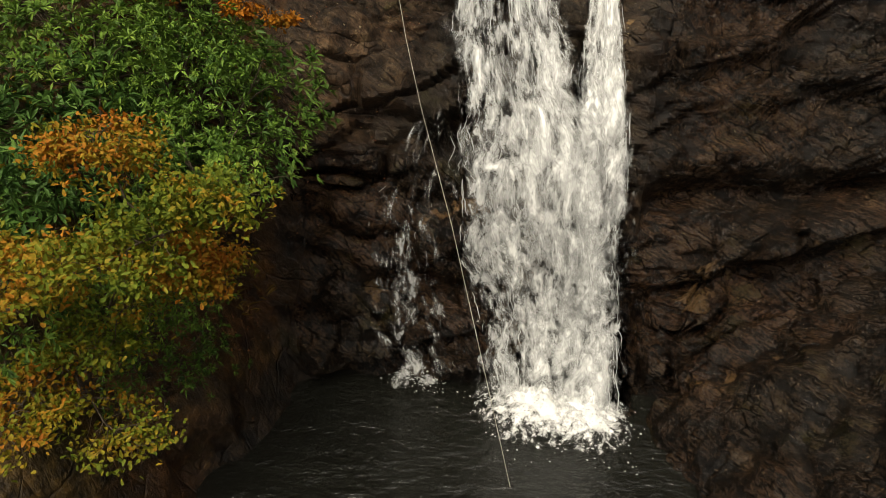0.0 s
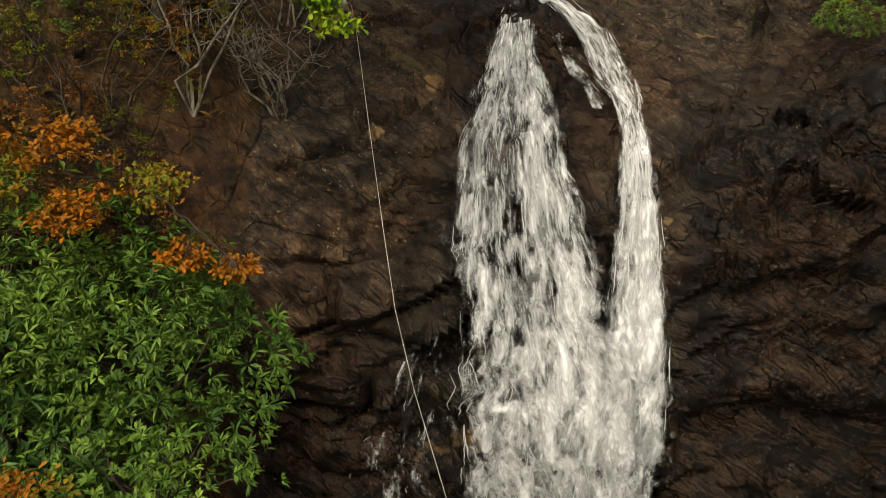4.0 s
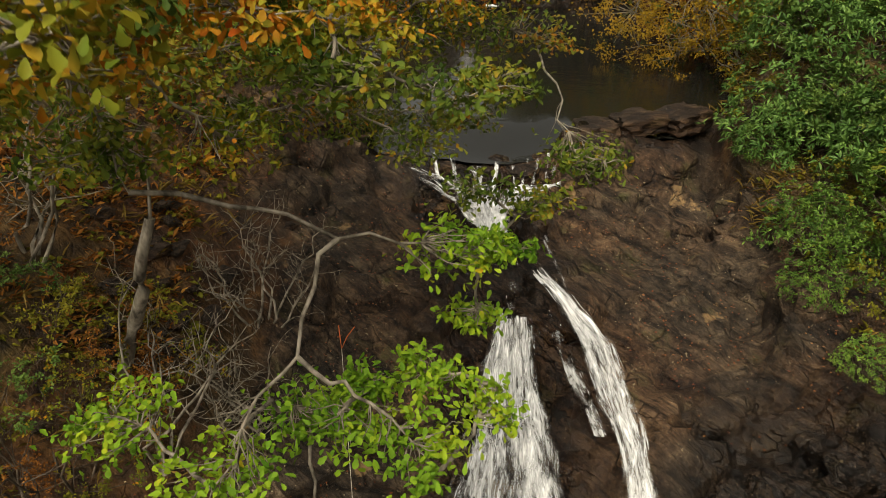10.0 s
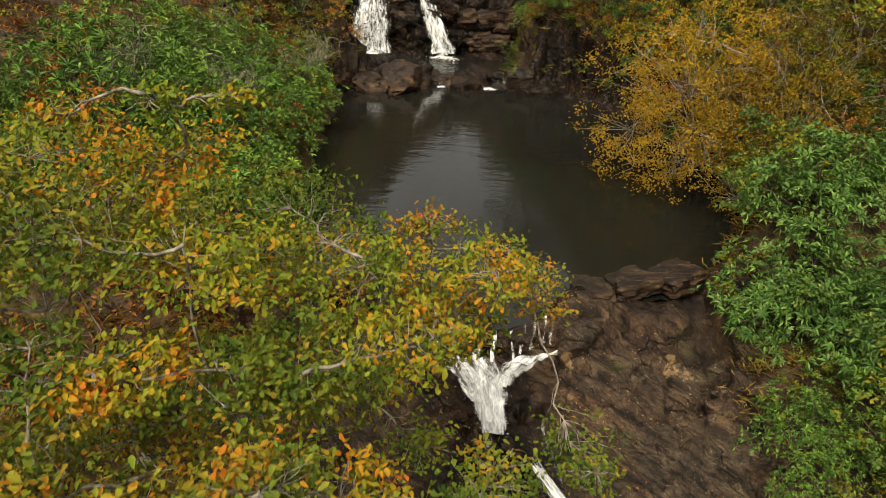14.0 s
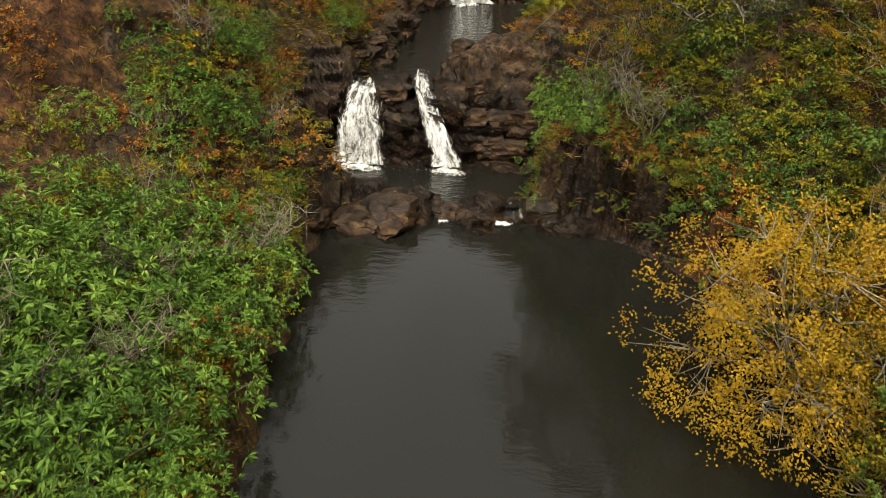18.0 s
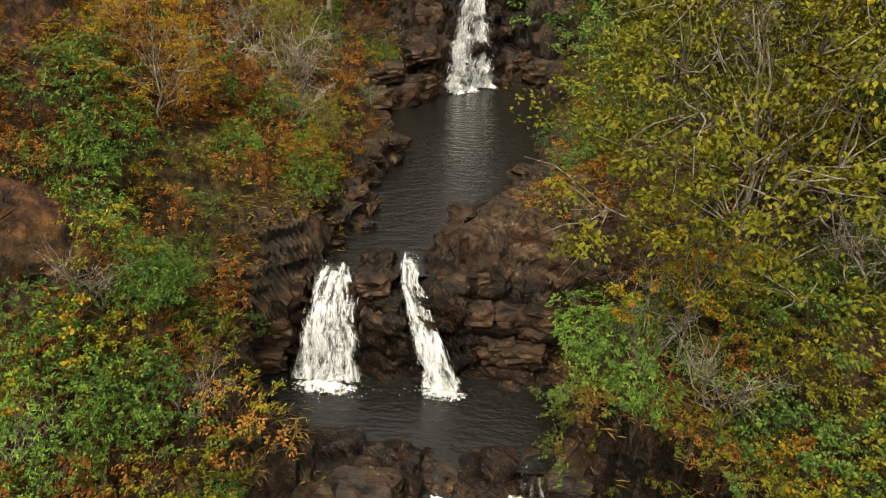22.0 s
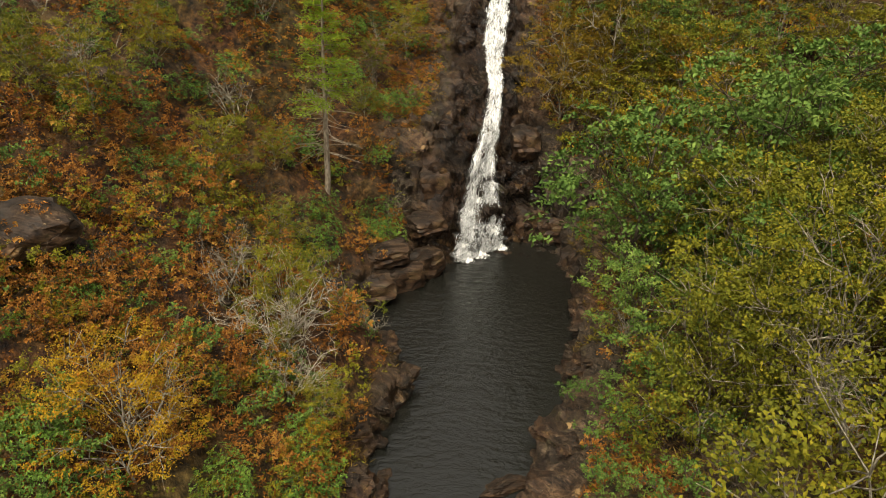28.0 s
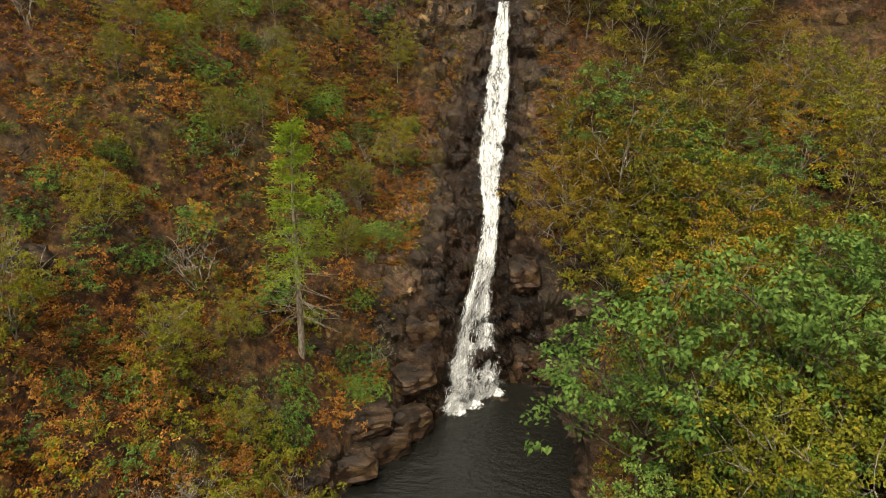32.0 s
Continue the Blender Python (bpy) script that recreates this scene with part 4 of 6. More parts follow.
# the outcrop on the upper pool's far shore, and the knoll of rock on the hillside
for k, (x, y, z, sx, sy, sz, a) in enumerate([(-5.7, 53.1, 3.1, 2.3, 1.5, 1.5, 18), (-4.5, 54.6, 3.1, 2.0, 1.3, 1.3, 30), (-3.5, 55.9, 3.2, 1.6, 1.2, 1.3, 40), (-6.9, 52.2, 3.4, 1.8, 1.6, 1.2, 5), (-5.2, 54.6, 4.2, 1.9, 1.5, 0.9, 22), (-3.6, 57.0, 4.6, 1.7, 1.4, 1.1, 35), (-3.4, 58.4, 6.2, 1.6, 1.3, 1.4, 12), (-3.9, 60.4, 7.0, 1.9, 1.6, 1.2, -8), (1.4, 60.6, 3.6, 1.7, 1.3, 1.6, 10), (2.7, 60.3, 3.4, 1.6, 1.3, 1.4, -14), (1.0, 62.0, 7.2, 1.5, 1.4, 1.8, 8)]):
    ob = tagged(new("rock", BLOCKS[k % 5]), "layered dark brown rock beside the upper fall", "rock", "outcrop rocks")
    ob.matrix_world = pose(x, y, z, 0, -5, a) @ Matrix.Diagonal((sx, sy, sz, 1))
for k, (x, y, sx, sy, sz, a) in enumerate([(-13.4, 42.4, 3.2, 2.2, 1.6, 20), (-14.6, 41.6, 2.6, 2.0, 1.4, 70), (-12.6, 43.6, 2.0, 1.4, 1.0, 120), (-8.0, 57.6, 1.6, 1.2, 1.0, 30), (-7.3, 52.9, 0.9, 0.7, 0.6, 80), (14.6, 64.4, 2.2, 1.6, 1.6, 40), (-15.5, 51.0, 2.0, 1.5, 1.2, 10)]):
    rock(k, x, y, ground_at(x, y) + 0.1, sx, sy, sz, a, 8, "weathered brown rock outcrop among bracken", "hillside outcrops", "rock")
rock(2, 0.0, 42.7, 2.6, 1.7, 0.7, 0.5, 20, 0, "low brown rock jutting into the upper pool", "shore rocks", "rock")

_r = np.random.default_rng(77)
for _k in range(58):
    _y = _r.uniform(39.2, 51)
    _left = _r.uniform() < 0.62
    _x = float(np.interp(_y, EDGE_Y, EDGE_L)) - _r.uniform(-0.25, 1.1) if _left else float(np.interp(_y, EDGE_Y, EDGE_R)) + _r.uniform(-0.2, 1.2)
    _s = _r.uniform(0.3, 1.0)
    rock(_k, _x, _y, max(ground_at(_x, _y), 2.5) + 0.02, _s * _r.uniform(0.9, 1.5), _s, _s * _r.uniform(0.4, 0.75), _r.uniform(0, 360), _r.uniform(-8, 8), "dark brown rock on the upper pool's shore", "shore rocks", "rock")
for _k in range(26):
    _x, _y = _r.uniform(-9.5, -5.2), _r.uniform(42, 48)
    _s = _r.uniform(0.12, 0.42)
    rock(_k, _x, _y, ground_at(_x, _y) + 0.03, _s * 1.3, _s, _s * 0.7, _r.uniform(0, 360), 0, "pale grey stone lying on the bracken slope", "scattered stones", "stone")
for _k in range(30):
    _y = _r.uniform(10.5, 15)
    _x = _r.uniform(-4.5, -1.4)
    _s = _r.uniform(0.12, 0.4)
    rock(_k, _x, _y, ground_at(_x, _y) + 0.03, _s * 1.4, _s, _s * 0.7, _r.uniform(0, 360), 0, "pale brown stone in the earth bank under the oak", "scattered stones", "stone")

# ---- plants ----
def tube(path, radii, sides=6):
    """A tapered tube along rows of places: its places and quads."""
    path, radii = np.asarray(path, float), np.asarray(radii, float)
    d = np.gradient(path, axis=0)
    d /= np.linalg.norm(d, axis=1, keepdims=True) + 1e-9
    ref = np.where(np.abs(d[:, 2:3]) > 0.9, (1.0, 0, 0), (0, 0, 1.0))
    a = np.cross(d, ref)
    a /= np.linalg.norm(a, axis=1, keepdims=True)
    b = np.cross(d, a)
    w = np.linspace(0, 2 * np.pi, sides, endpoint=False)
    v = path[:, None] + radii[:, None, None] * (a[:, None] * np.cos(w)[None, :, None] + b[:, None] * np.sin(w)[None, :, None])
    n = len(path)
    i, j = np.meshgrid(np.arange(n - 1), np.arange(sides), indexing="ij")
    i, j = i.ravel(), j.ravel()
    k = (j + 1) % sides
    return v.reshape(-1, 3), np.stack([i * sides + j, i * sides + k, (i + 1) * sides + k, (i + 1) * sides + j], -1)


def joined(pieces):
    vs, fs, n = [], [], 0
    for v, f in pieces:
        vs.append(v)
        fs.append(f + n)
        n += len(v)
    return np.concatenate(vs), np.concatenate(fs)


def bent(r, start, end, steps=6, wild=0.12, sag=0.0):
    """A crooked line from start to end."""
    start, end = np.asarray(start, float), np.asarray(end, float)
    t = np.linspace(0, 1, steps)[:, None]
    ln = np.linalg.norm(end - start)
    p = start + (end - start) * t
    kick = np.cumsum(r.normal(0, wild * ln / steps, (steps, 3)), axis=0)
    p = p + (kick - kick[-1] * t) * (t > 0)
    p[:, 2] += sag * ln * np.sin(np.pi * t[:, 0])
    return p


def leaves(r, at, along, length, wide, fold=0.25):
    """Folded leaves, two faces each, at rows of places and pointing along rows of directions."""
    n = len(at)
    along = along / (np.linalg.norm(along, axis=1, keepdims=True) + 1e-9)
    side = np.cross(along, r.normal(0, 0.45, (n, 3)) + (0, 0, 1))
    side /= np.linalg.norm(side, axis=1, keepdims=True) + 1e-9
    up = np.cross(side, along)
    ln = (length * r.uniform(0.65, 1.25, n))[:, None]
    wd = (wide * r.uniform(0.7, 1.25, n))[:, None]
    tip = at + along * ln - (0, 0, 1) * ln * 0.12
    mid = at + along * ln * 0.52
    v = np.stack([at, mid + side * wd * 0.5 + up * wd * fold, tip, mid - side * wd * 0.5 + up * wd * fold], 1).reshape(-1, 3)
    i = np.arange(n)[:, None] * 4
    return v, np.concatenate([i + (0, 1, 2), i + (0, 2, 3)], 0)


def lobed(r, at, along, length, wide):
    """Broad lobed leaves, eight faces each."""
    n = len(at)
    along = along / (np.linalg.norm(along, axis=1, keepdims=True) + 1e-9)
    side = np.cross(along, r.normal(0, 0.45, (n, 3)) + (0, 0, 1))
    side /= np.linalg.norm(side, axis=1, keepdims=True) + 1e-9
    up = np.cross(side, along)
    ln = (length * r.uniform(0.65, 1.25, n))[:, None]
    wd = (wide * r.uniform(0.75, 1.2, n))[:, None]
    shape = [(0, 0, 0), (0.3, 0.3, 0.08), (0.46, 0.27, 0.05), (0.64, 0.46, 0.13), (0.84, 0.34, 0.05), (1, 0.06, -0.1), (0.84, -0.34, 0.05), (0.64, -0.46, 0.13), (0.46, -0.27, 0.05), (0.3, -0.3, 0.08)]
    v = np.stack([at + along * ln * a + side * wd * b + up * wd * c for a, b, c in shape], 1).reshape(-1, 3)
    i = np.arange(n)[:, None] * 10
    return v, np.concatenate([i + (0, k, k + 1) for k in range(1, 9)], 0)


def ball(r, n, hollow=0.4):
    d = r.normal(0, 1, (n, 3))
    d /= np.linalg.norm(d, axis=1, keepdims=True)
    return d * (hollow + (1 - hollow) * r.uniform(0, 1, (n, 1)) ** 0.6)


GREEN_RHODO = leaf_material("rhododendron_leaves", [(0.0, (0.012, 0.032, 0.008)), (0.35, (0.05, 0.105, 0.016)), (0.65, (0.13, 0.225, 0.034)), (1.0, (0.3, 0.4, 0.07))], 0.45, 0.1, 0.13)
DEEP_RHODO = leaf_material("old_rhododendron_leaves", [(0.0, (0.01, 0.026, 0.007)), (0.35, (0.034, 0.08, 0.017)), (0.65, (0.08, 0.16, 0.032)), (1.0, (0.2, 0.3, 0.07))], 0.45, 0.1, 0.13)
OAK_TURNING = leaf_material("turning_oak_leaves", [(0.05, (0.042, 0.08, 0.01)), (0.36, (0.115, 0.155, 0.015)), (0.58, (0.21, 0.185, 0.016)), (0.76, (0.36, 0.16, 0.013)), (1.0, (0.38, 0.075, 0.01))])
OAK_OLIVE = leaf_material("olive_oak_leaves", [(0.05, (0.024, 0.048, 0.008)), (0.36, (0.075, 0.112, 0.014)), (0.6, (0.15, 0.152, 0.017)), (0.78, (0.3, 0.145, 0.015)), (1.0, (0.35, 0.08, 0.01))])
OAK_RUSSET = leaf_material("russet_oak_leaves", [(0.05, (0.05, 0.085, 0.012)), (0.38, (0.125, 0.15, 0.016)), (0.58, (0.23, 0.165, 0.018)), (0.75, (0.34, 0.14, 0.018)), (1.0, (0.28, 0.085, 0.012))])
OAK_GREEN = leaf_material("green_oak_leaves", [(0.1, (0.06, 0.14, 0.012)), (0.45, (0.14, 0.25, 0.018)), (0.75, (0.26, 0.34, 0.022)), (0.93, (0.42, 0.3, 0.02)), (1.0, (0.45, 0.14, 0.012))])
OLIVE = leaf_material("olive_birch_leaves", [(0.05, (0.04, 0.053, 0.007)), (0.4, (0.108, 0.112, 0.012)), (0.75, (0.2, 0.175, 0.018)), (1.0, (0.3, 0.19, 0.018))])
YELLOW = leaf_material("yellow_birch_leaves", [(0.05, (0.09, 0.07, 0.008)), (0.45, (0.22, 0.135, 0.012)), (0.8, (0.34, 0.2, 0.016)), (1.0, (0.32, 0.11, 0.012))])
OAK_ORANGE = leaf_material("orange_oak_leaves", [(0.05, (0.08, 0.07, 0.01)), (0.35, (0.27, 0.105, 0.012)), (0.7, (0.38, 0.12, 0.01)), (1.0, (0.38, 0.07, 0.008))])
GILDED = leaf_material("yellowing_birch_leaves", [(0.05, (0.05, 0.06, 0.008)), (0.4, (0.13, 0.125, 0.012)), (0.75, (0.25, 0.2, 0.017)), (1.0, (0.34, 0.2, 0.018))])
TAN = leaf_material("tan_birch_leaves", [(0.05, (0.045, 0.038, 0.006)), (0.45, (0.125, 0.088, 0.01)), (0.8, (0.22, 0.138, 0.014)), (1.0, (0.23, 0.09, 0.011))])
RUST = leaf_material("rust_bracken_fronds", [(0.05, (0.07, 0.026, 0.008)), (0.35, (0.2, 0.08, 0.019)), (0.6, (0.33, 0.145, 0.032)), (0.8, (0.4, 0.235, 0.055)), (1.0, (0.28, 0.24, 0.042))], 0.85, 0.25, 0.05)
DEEP = leaf_material("deep_green_leaves", [(0.05, (0.03, 0.06, 0.012)), (0.4, (0.07, 0.125, 0.026)), (0.75, (0.135, 0.2, 0.042)), (1.0, (0.22, 0.25, 0.05))])
NEEDLES = leaf_material("pine_needles", [(0.1, (0.08, 0.13, 0.01)), (0.5, (0.17, 0.25, 0.02)), (1.0, (0.28, 0.34, 0.035))], 0.6, 0.2)
GRASS = leaf_material("dead_grass", [(0.1, (0.06, 0.042, 0.01)), (0.5, (0.15, 0.1, 0.024)), (0.85, (0.27, 0.18, 0.05)), (1.0, (0.1, 0.1, 0.014))], 0.85, 0.2, 0.05)
LITTER = leaf_material("fallen_leaves", [(0.1, (0.05, 0.012, 0.005)), (0.45, (0.16, 0.045, 0.014)), (0.75, (0.24, 0.12, 0.04)), (0.9, (0.36, 0.29, 0.16)), (1.0, (0.5, 0.46, 0.34))], 0.5, 0.1, 0.3)
BARK = bark_material("grey_brown_bark", (0.025, 0.018, 0.012), (0.11, 0.085, 0.06))
PALE_BARK = bark_material("pale_lichened_bark", (0.06, 0.05, 0.036), (0.3, 0.26, 0.2))
WHITE_BARK = bark_material("whitened_dead_bark", (0.16, 0.13, 0.095), (0.42, 0.37, 0.29))
PINE_BARK = bark_material("pine_bark", (0.1, 0.075, 0.05), (0.24, 0.2, 0.15))


def broadleaf(seed, height, spread, leaf, size, wide, count, bark=BARK, stem=0.05, low=0.35, clumps=16, open_=0.3, lean=(0, 0)):
    """A hidden model of a tree or tall bush: trunk, limbs, crown of leaves in clumps."""
    r = np.random.default_rng(seed)
    top = np.array([lean[0], lean[1], height * 0.82])
    trunk = bent(r, (0, 0, -0.3), top, 8, 0.14)
    rad = np.linspace(stem, stem * 0.25, 8) * height / 4
    centres, woods, lv = [], [], []
    for k in range(clumps):
        a = k * 2.4 + r.uniform(-0.5, 0.5)
        h = low + (1.0 - low) * ((k + 0.5) / clumps) + r.uniform(-0.05, 0.05)
        q = np.sqrt(max(0.08, 1 - ((h - low) / (1.03 - low) * 1.15 - 0.25) ** 2)) * r.uniform(0.45, 1.0)
        c = np.array([np.cos(a) * q * spread + lean[0] * h, np.sin(a) * q * spread + lean[1] * h, h * height])
        j = min(6, max(1, int(h * 0.72 * 8)))
        line = bent(r, trunk[j], c, 6, 0.2, 0.06)
        woods.append(tube(line, np.linspace(rad[j] * 0.55, 0.008, 6), 4))
        size_c = spread * r.uniform(0.3, 0.52)
        n = int(count / clumps * (size_c / (0.41 * spread)) ** 2)
        off = ball(r, n, open_) * (size_c, size_c, size_c * 0.62)
        tuft = max(7, n // 42)
        knots = ball(r, tuft, open_) * (size_c, size_c, size_c * 0.62)
        off = knots[r.integers(0, tuft, n)] + r.normal(0, 1, (n, 3)) * (size_c * 0.13, size_c * 0.13, size_c * 0.045)
        off *= (1 + 0.35 * vnoise(off * 3.0 / size_c + seed + k, 5))[:, None]
        centres.append(c + off)
        lv.append(off / size_c + r.normal(0, 0.6, (n, 3)) + (0, 0, 0.1))
        for q2 in range(2 if height < 3 else 4):
            e = c + ball(r, 1)[0] * size_c * 0.95
            woods.append(tube(bent(r, line[4], e, 4, 0.2), np.linspace(0.012, 0.004, 4) * (1 + height * 0.1), 3))
    at, along = np.concatenate(centres), np.concatenate(lv)
    return {
        "trunk": mesh_from("trunk", *tube(trunk, rad, 7), bark, True),
        "branching": mesh_from("branching", *joined(woods), bark, True),
        "crown": mesh_from("crown", *leaves(r, at, along, size, wide), leaf),
    }


def rhododendron(seed, height, spread, whorls, leaf=0.13, colour=None):
    """An evergreen bush: stems that end in rings of long leaves."""
    r = np.random.default_rng(seed)
    d = ball(r, whorls, 0.84) * np.where(r.uniform(0, 1, (whorls, 1)) < 0.3, 0.72, 1.0)
    d[:, 2] = np.abs(d[:, 2])
    lump = 1 + 0.4 * fbm(d * 1.7 + seed, 3, seed)
    tips = d * lump[:, None] * (spread, spread, height)
    axis_ = d * (1, 1, 0.8) + (0, 0, 0.55) + r.normal(0, 0.3, d.shape)
    axis_ /= np.linalg.norm(axis_, axis=1, keepdims=True)
    at, along = [], []
    for k in range(10):
        a = k * 2.399 + r.uniform(0, 6.28, whorls)
        s = np.cross(axis_, (0.3, 0.2, 1.0))
        s /= np.linalg.norm(s, axis=1, keepdims=True)
        b = np.cross(axis_, s)
        ring = s * np.cos(a)[:, None] + b * np.sin(a)[:, None]
        at.append(tips + ring * 0.012)
        along.append(ring + axis_ * (0.9 - 0.1 * k + r.uniform(-0.1, 0.1, (whorls, 1))))
    v, f = leaves(r, np.concatenate(at), np.concatenate(along), leaf, leaf * 0.27, 0.15)
    woods = []
    for k in range(0, whorls, max(1, whorls // 18)):
        woods.append(tube(bent(r, d[k] * (0.15, 0.15, 0) - (0, 0, 0.3), tips[k] - axis_[k] * 0.02, 6, 0.2, 0.05), np.linspace(0.03, 0.006, 6), 4))
    return {"stem": mesh_from("stem", *joined(woods), BARK, True), "foliage": mesh_from("foliage", v, f, colour or GREEN_RHODO)}


def bare_shrub(seed, height, spread, bark, stems=9, twigs=8, fine=3):
    """A leafless shrub of crooked forking stems."""
    r = np.random.default_rng(seed)
    woods, thin = [], []
    for k in range(stems):
        a = r.uniform(0, 6.28)
        e = np.array([np.cos(a) * spread * r.uniform(0.4, 1), np.sin(a) * spread * r.uniform(0.4, 1), height * r.uniform(0.6, 1)])
        line = bent(r, (0, 0, -0.2), e, 9, 0.3, 0.08)
        woods.append(tube(line, np.linspace(0.026, 0.007, 9) * height / 2, 5))
        for q in range(twigs):
            b = line[r.integers(3, 9)]
            tip = b + r.normal(0, 1, 3) * (0.4, 0.4, 0.3) * spread * 0.6 + (0, 0, 0.25 * height * 0.5)
            tw = bent(r, b, tip, 5, 0.3)
            thin.append(tube(tw, np.linspace(0.01, 0.004, 5) * height / 2, 3))
            for w in range(fine):
                s = tw[r.integers(1, 5)]
                thin.append(tube(bent(r, s, s + r.normal(0, 0.16, 3) * spread * 0.6 + (0, 0, 0.06), 3, 0.2), np.array([0.005, 0.004, 0.0025]) * height / 2, 3))
    return {"stem": mesh_from("stem", *joined(woods), bark, True), "twig_mass": mesh_from("twig_mass", *joined(thin), bark, True)}


def plant(name, kinds, x, y, label, category, size=1.0, turn=0.0, lift=0.0, group="", tip=(0, 0), z=None):
    """One plant from a dict of meshes, its foot on the ground."""
    ob = tagged(new(name), label, category, group)
    ob.matrix_world = pose(x, y, (ground_at(x, y) if z is None else z) + lift, tip[0], tip[1], turn) @ Matrix.Scale(size, 4)
    for key, me in kinds.items():
        piece = part(key, me, ob)
        if key in ("branching", "twig_mass"):
            piece["kind"] = "stuff"
    return ob


RHODO = [rhododendron(100 + k, 1.5, 1.5, 330 + 30 * k, 0.13) for k in range(3)]
RHODO_NEAR = rhododendron(120, 1.5, 1.5, 560, 0.135, DEEP_RHODO)
TREE_OLIVE = [broadleaf(200 + k, 5.5, 2.3, OLIVE, 0.115, 0.072, 6400, PALE_BARK, 0.035, clumps=22) for k in range(3)]
TREE_DEEP = [broadleaf(220 + k, 5.5, 2.4, DEEP, 0.15, 0.09, 4600, BARK, 0.045, clumps=22) for k in range(2)]
TREE_OAK = [broadleaf(240 + k, 5.5, 2.5, OAK_TURNING, 0.12, 0.075, 4200, PALE_BARK, 0.05, clumps=18) for k in range(2)]
TREE_YELLOW = [broadleaf(260 + k, 4.5, 2.1, YELLOW, 0.066, 0.042, 9000, PALE_BARK, 0.04, low=0.2, clumps=22) for k in range(2)]
SCRUB = [broadleaf(280 + k, 1.5, 0.95, m, 0.09, 0.058, 760, BARK, 0.03, low=0.15, clumps=8) for k, m in enumerate((OLIVE, RUST, DEEP, OAK_TURNING, YELLOW))]
TREE_CROWDED = [broadleaf(230 + k, 5.5, 2.5, GILDED, 0.085, 0.055, 14000, PALE_BARK, 0.035, clumps=34) for k in range(2)]
TREE_GOLD = broadleaf(262, 4.5, 2.2, YELLOW, 0.066, 0.042, 17000, PALE_BARK, 0.035, low=0.15, clumps=40, open_=0.5)
TREE_TAN = [broadleaf(265 + k, 4.5, 2.0, TAN, 0.095, 0.06, 6000, PALE_BARK, 0.04, low=0.2, clumps=22) for k in range(2)]
BARE_WHITE = bare_shrub(310, 2.6, 2.0, WHITE_BARK, 9, 12, 6)
BARE = [bare_shrub(300, 2.2, 1.6, PALE_BARK), bare_shrub(301, 1.6, 1.3, BARK), bare_shrub(302, 2.0, 1.2, PALE_BARK, 5, 7, 3)]


def pine(seed, height):
    """A young pine: straight trunk, whorls of drooping boughs, bare dead boughs below."""
    r = np.random.default_rng(seed)
    trunk = bent(r, (0, 0, -0.3), (0.15, 0, height), 9, 0.03)
    boughs, at, along = [], [], []
    for k in range(26):
        h = 0.22 + 0.76 * k / 25
        for q in range(5):
            a = r.uniform(0, 6.28)
            ln = (1.0 - h) * height * 0.2 + 0.35
            s = np.array([0.15 * h, 0, h * height])
            e = s + np.array([np.cos(a) * ln, np.sin(a) * ln, ln * (0.15 if h > 0.5 else -0.1)])
            line = bent(r, s, e, 5, 0.1)
            boughs.append(tube(line, np.linspace(0.022, 0.006, 5), 3))
            if h > 0.42:
                m = 75
                t = r.uniform(0.25, 1, m)
                p = s + (e - s) * t[:, None] + r.normal(0, 0.09, (m, 3)) * (1.4, 1.4, 0.5)
                at.append(p)
                along.append((e - s) / ln * 0.7 + r.normal(0, 0.6, (m, 3)) + (0, 0, 0.25))
    v, f = leaves(r, np.concatenate(at), np.concatenate(along), 0.17, 0.03)
    return {"trunk": mesh_from("trunk", *tube(trunk, np.linspace(0.15, 0.02, 9), 8), PINE_BARK, True), "branching": mesh_from("branching", *joined(boughs), PINE_BARK, True), "crown": mesh_from("crown", v, f, NEEDLES)}


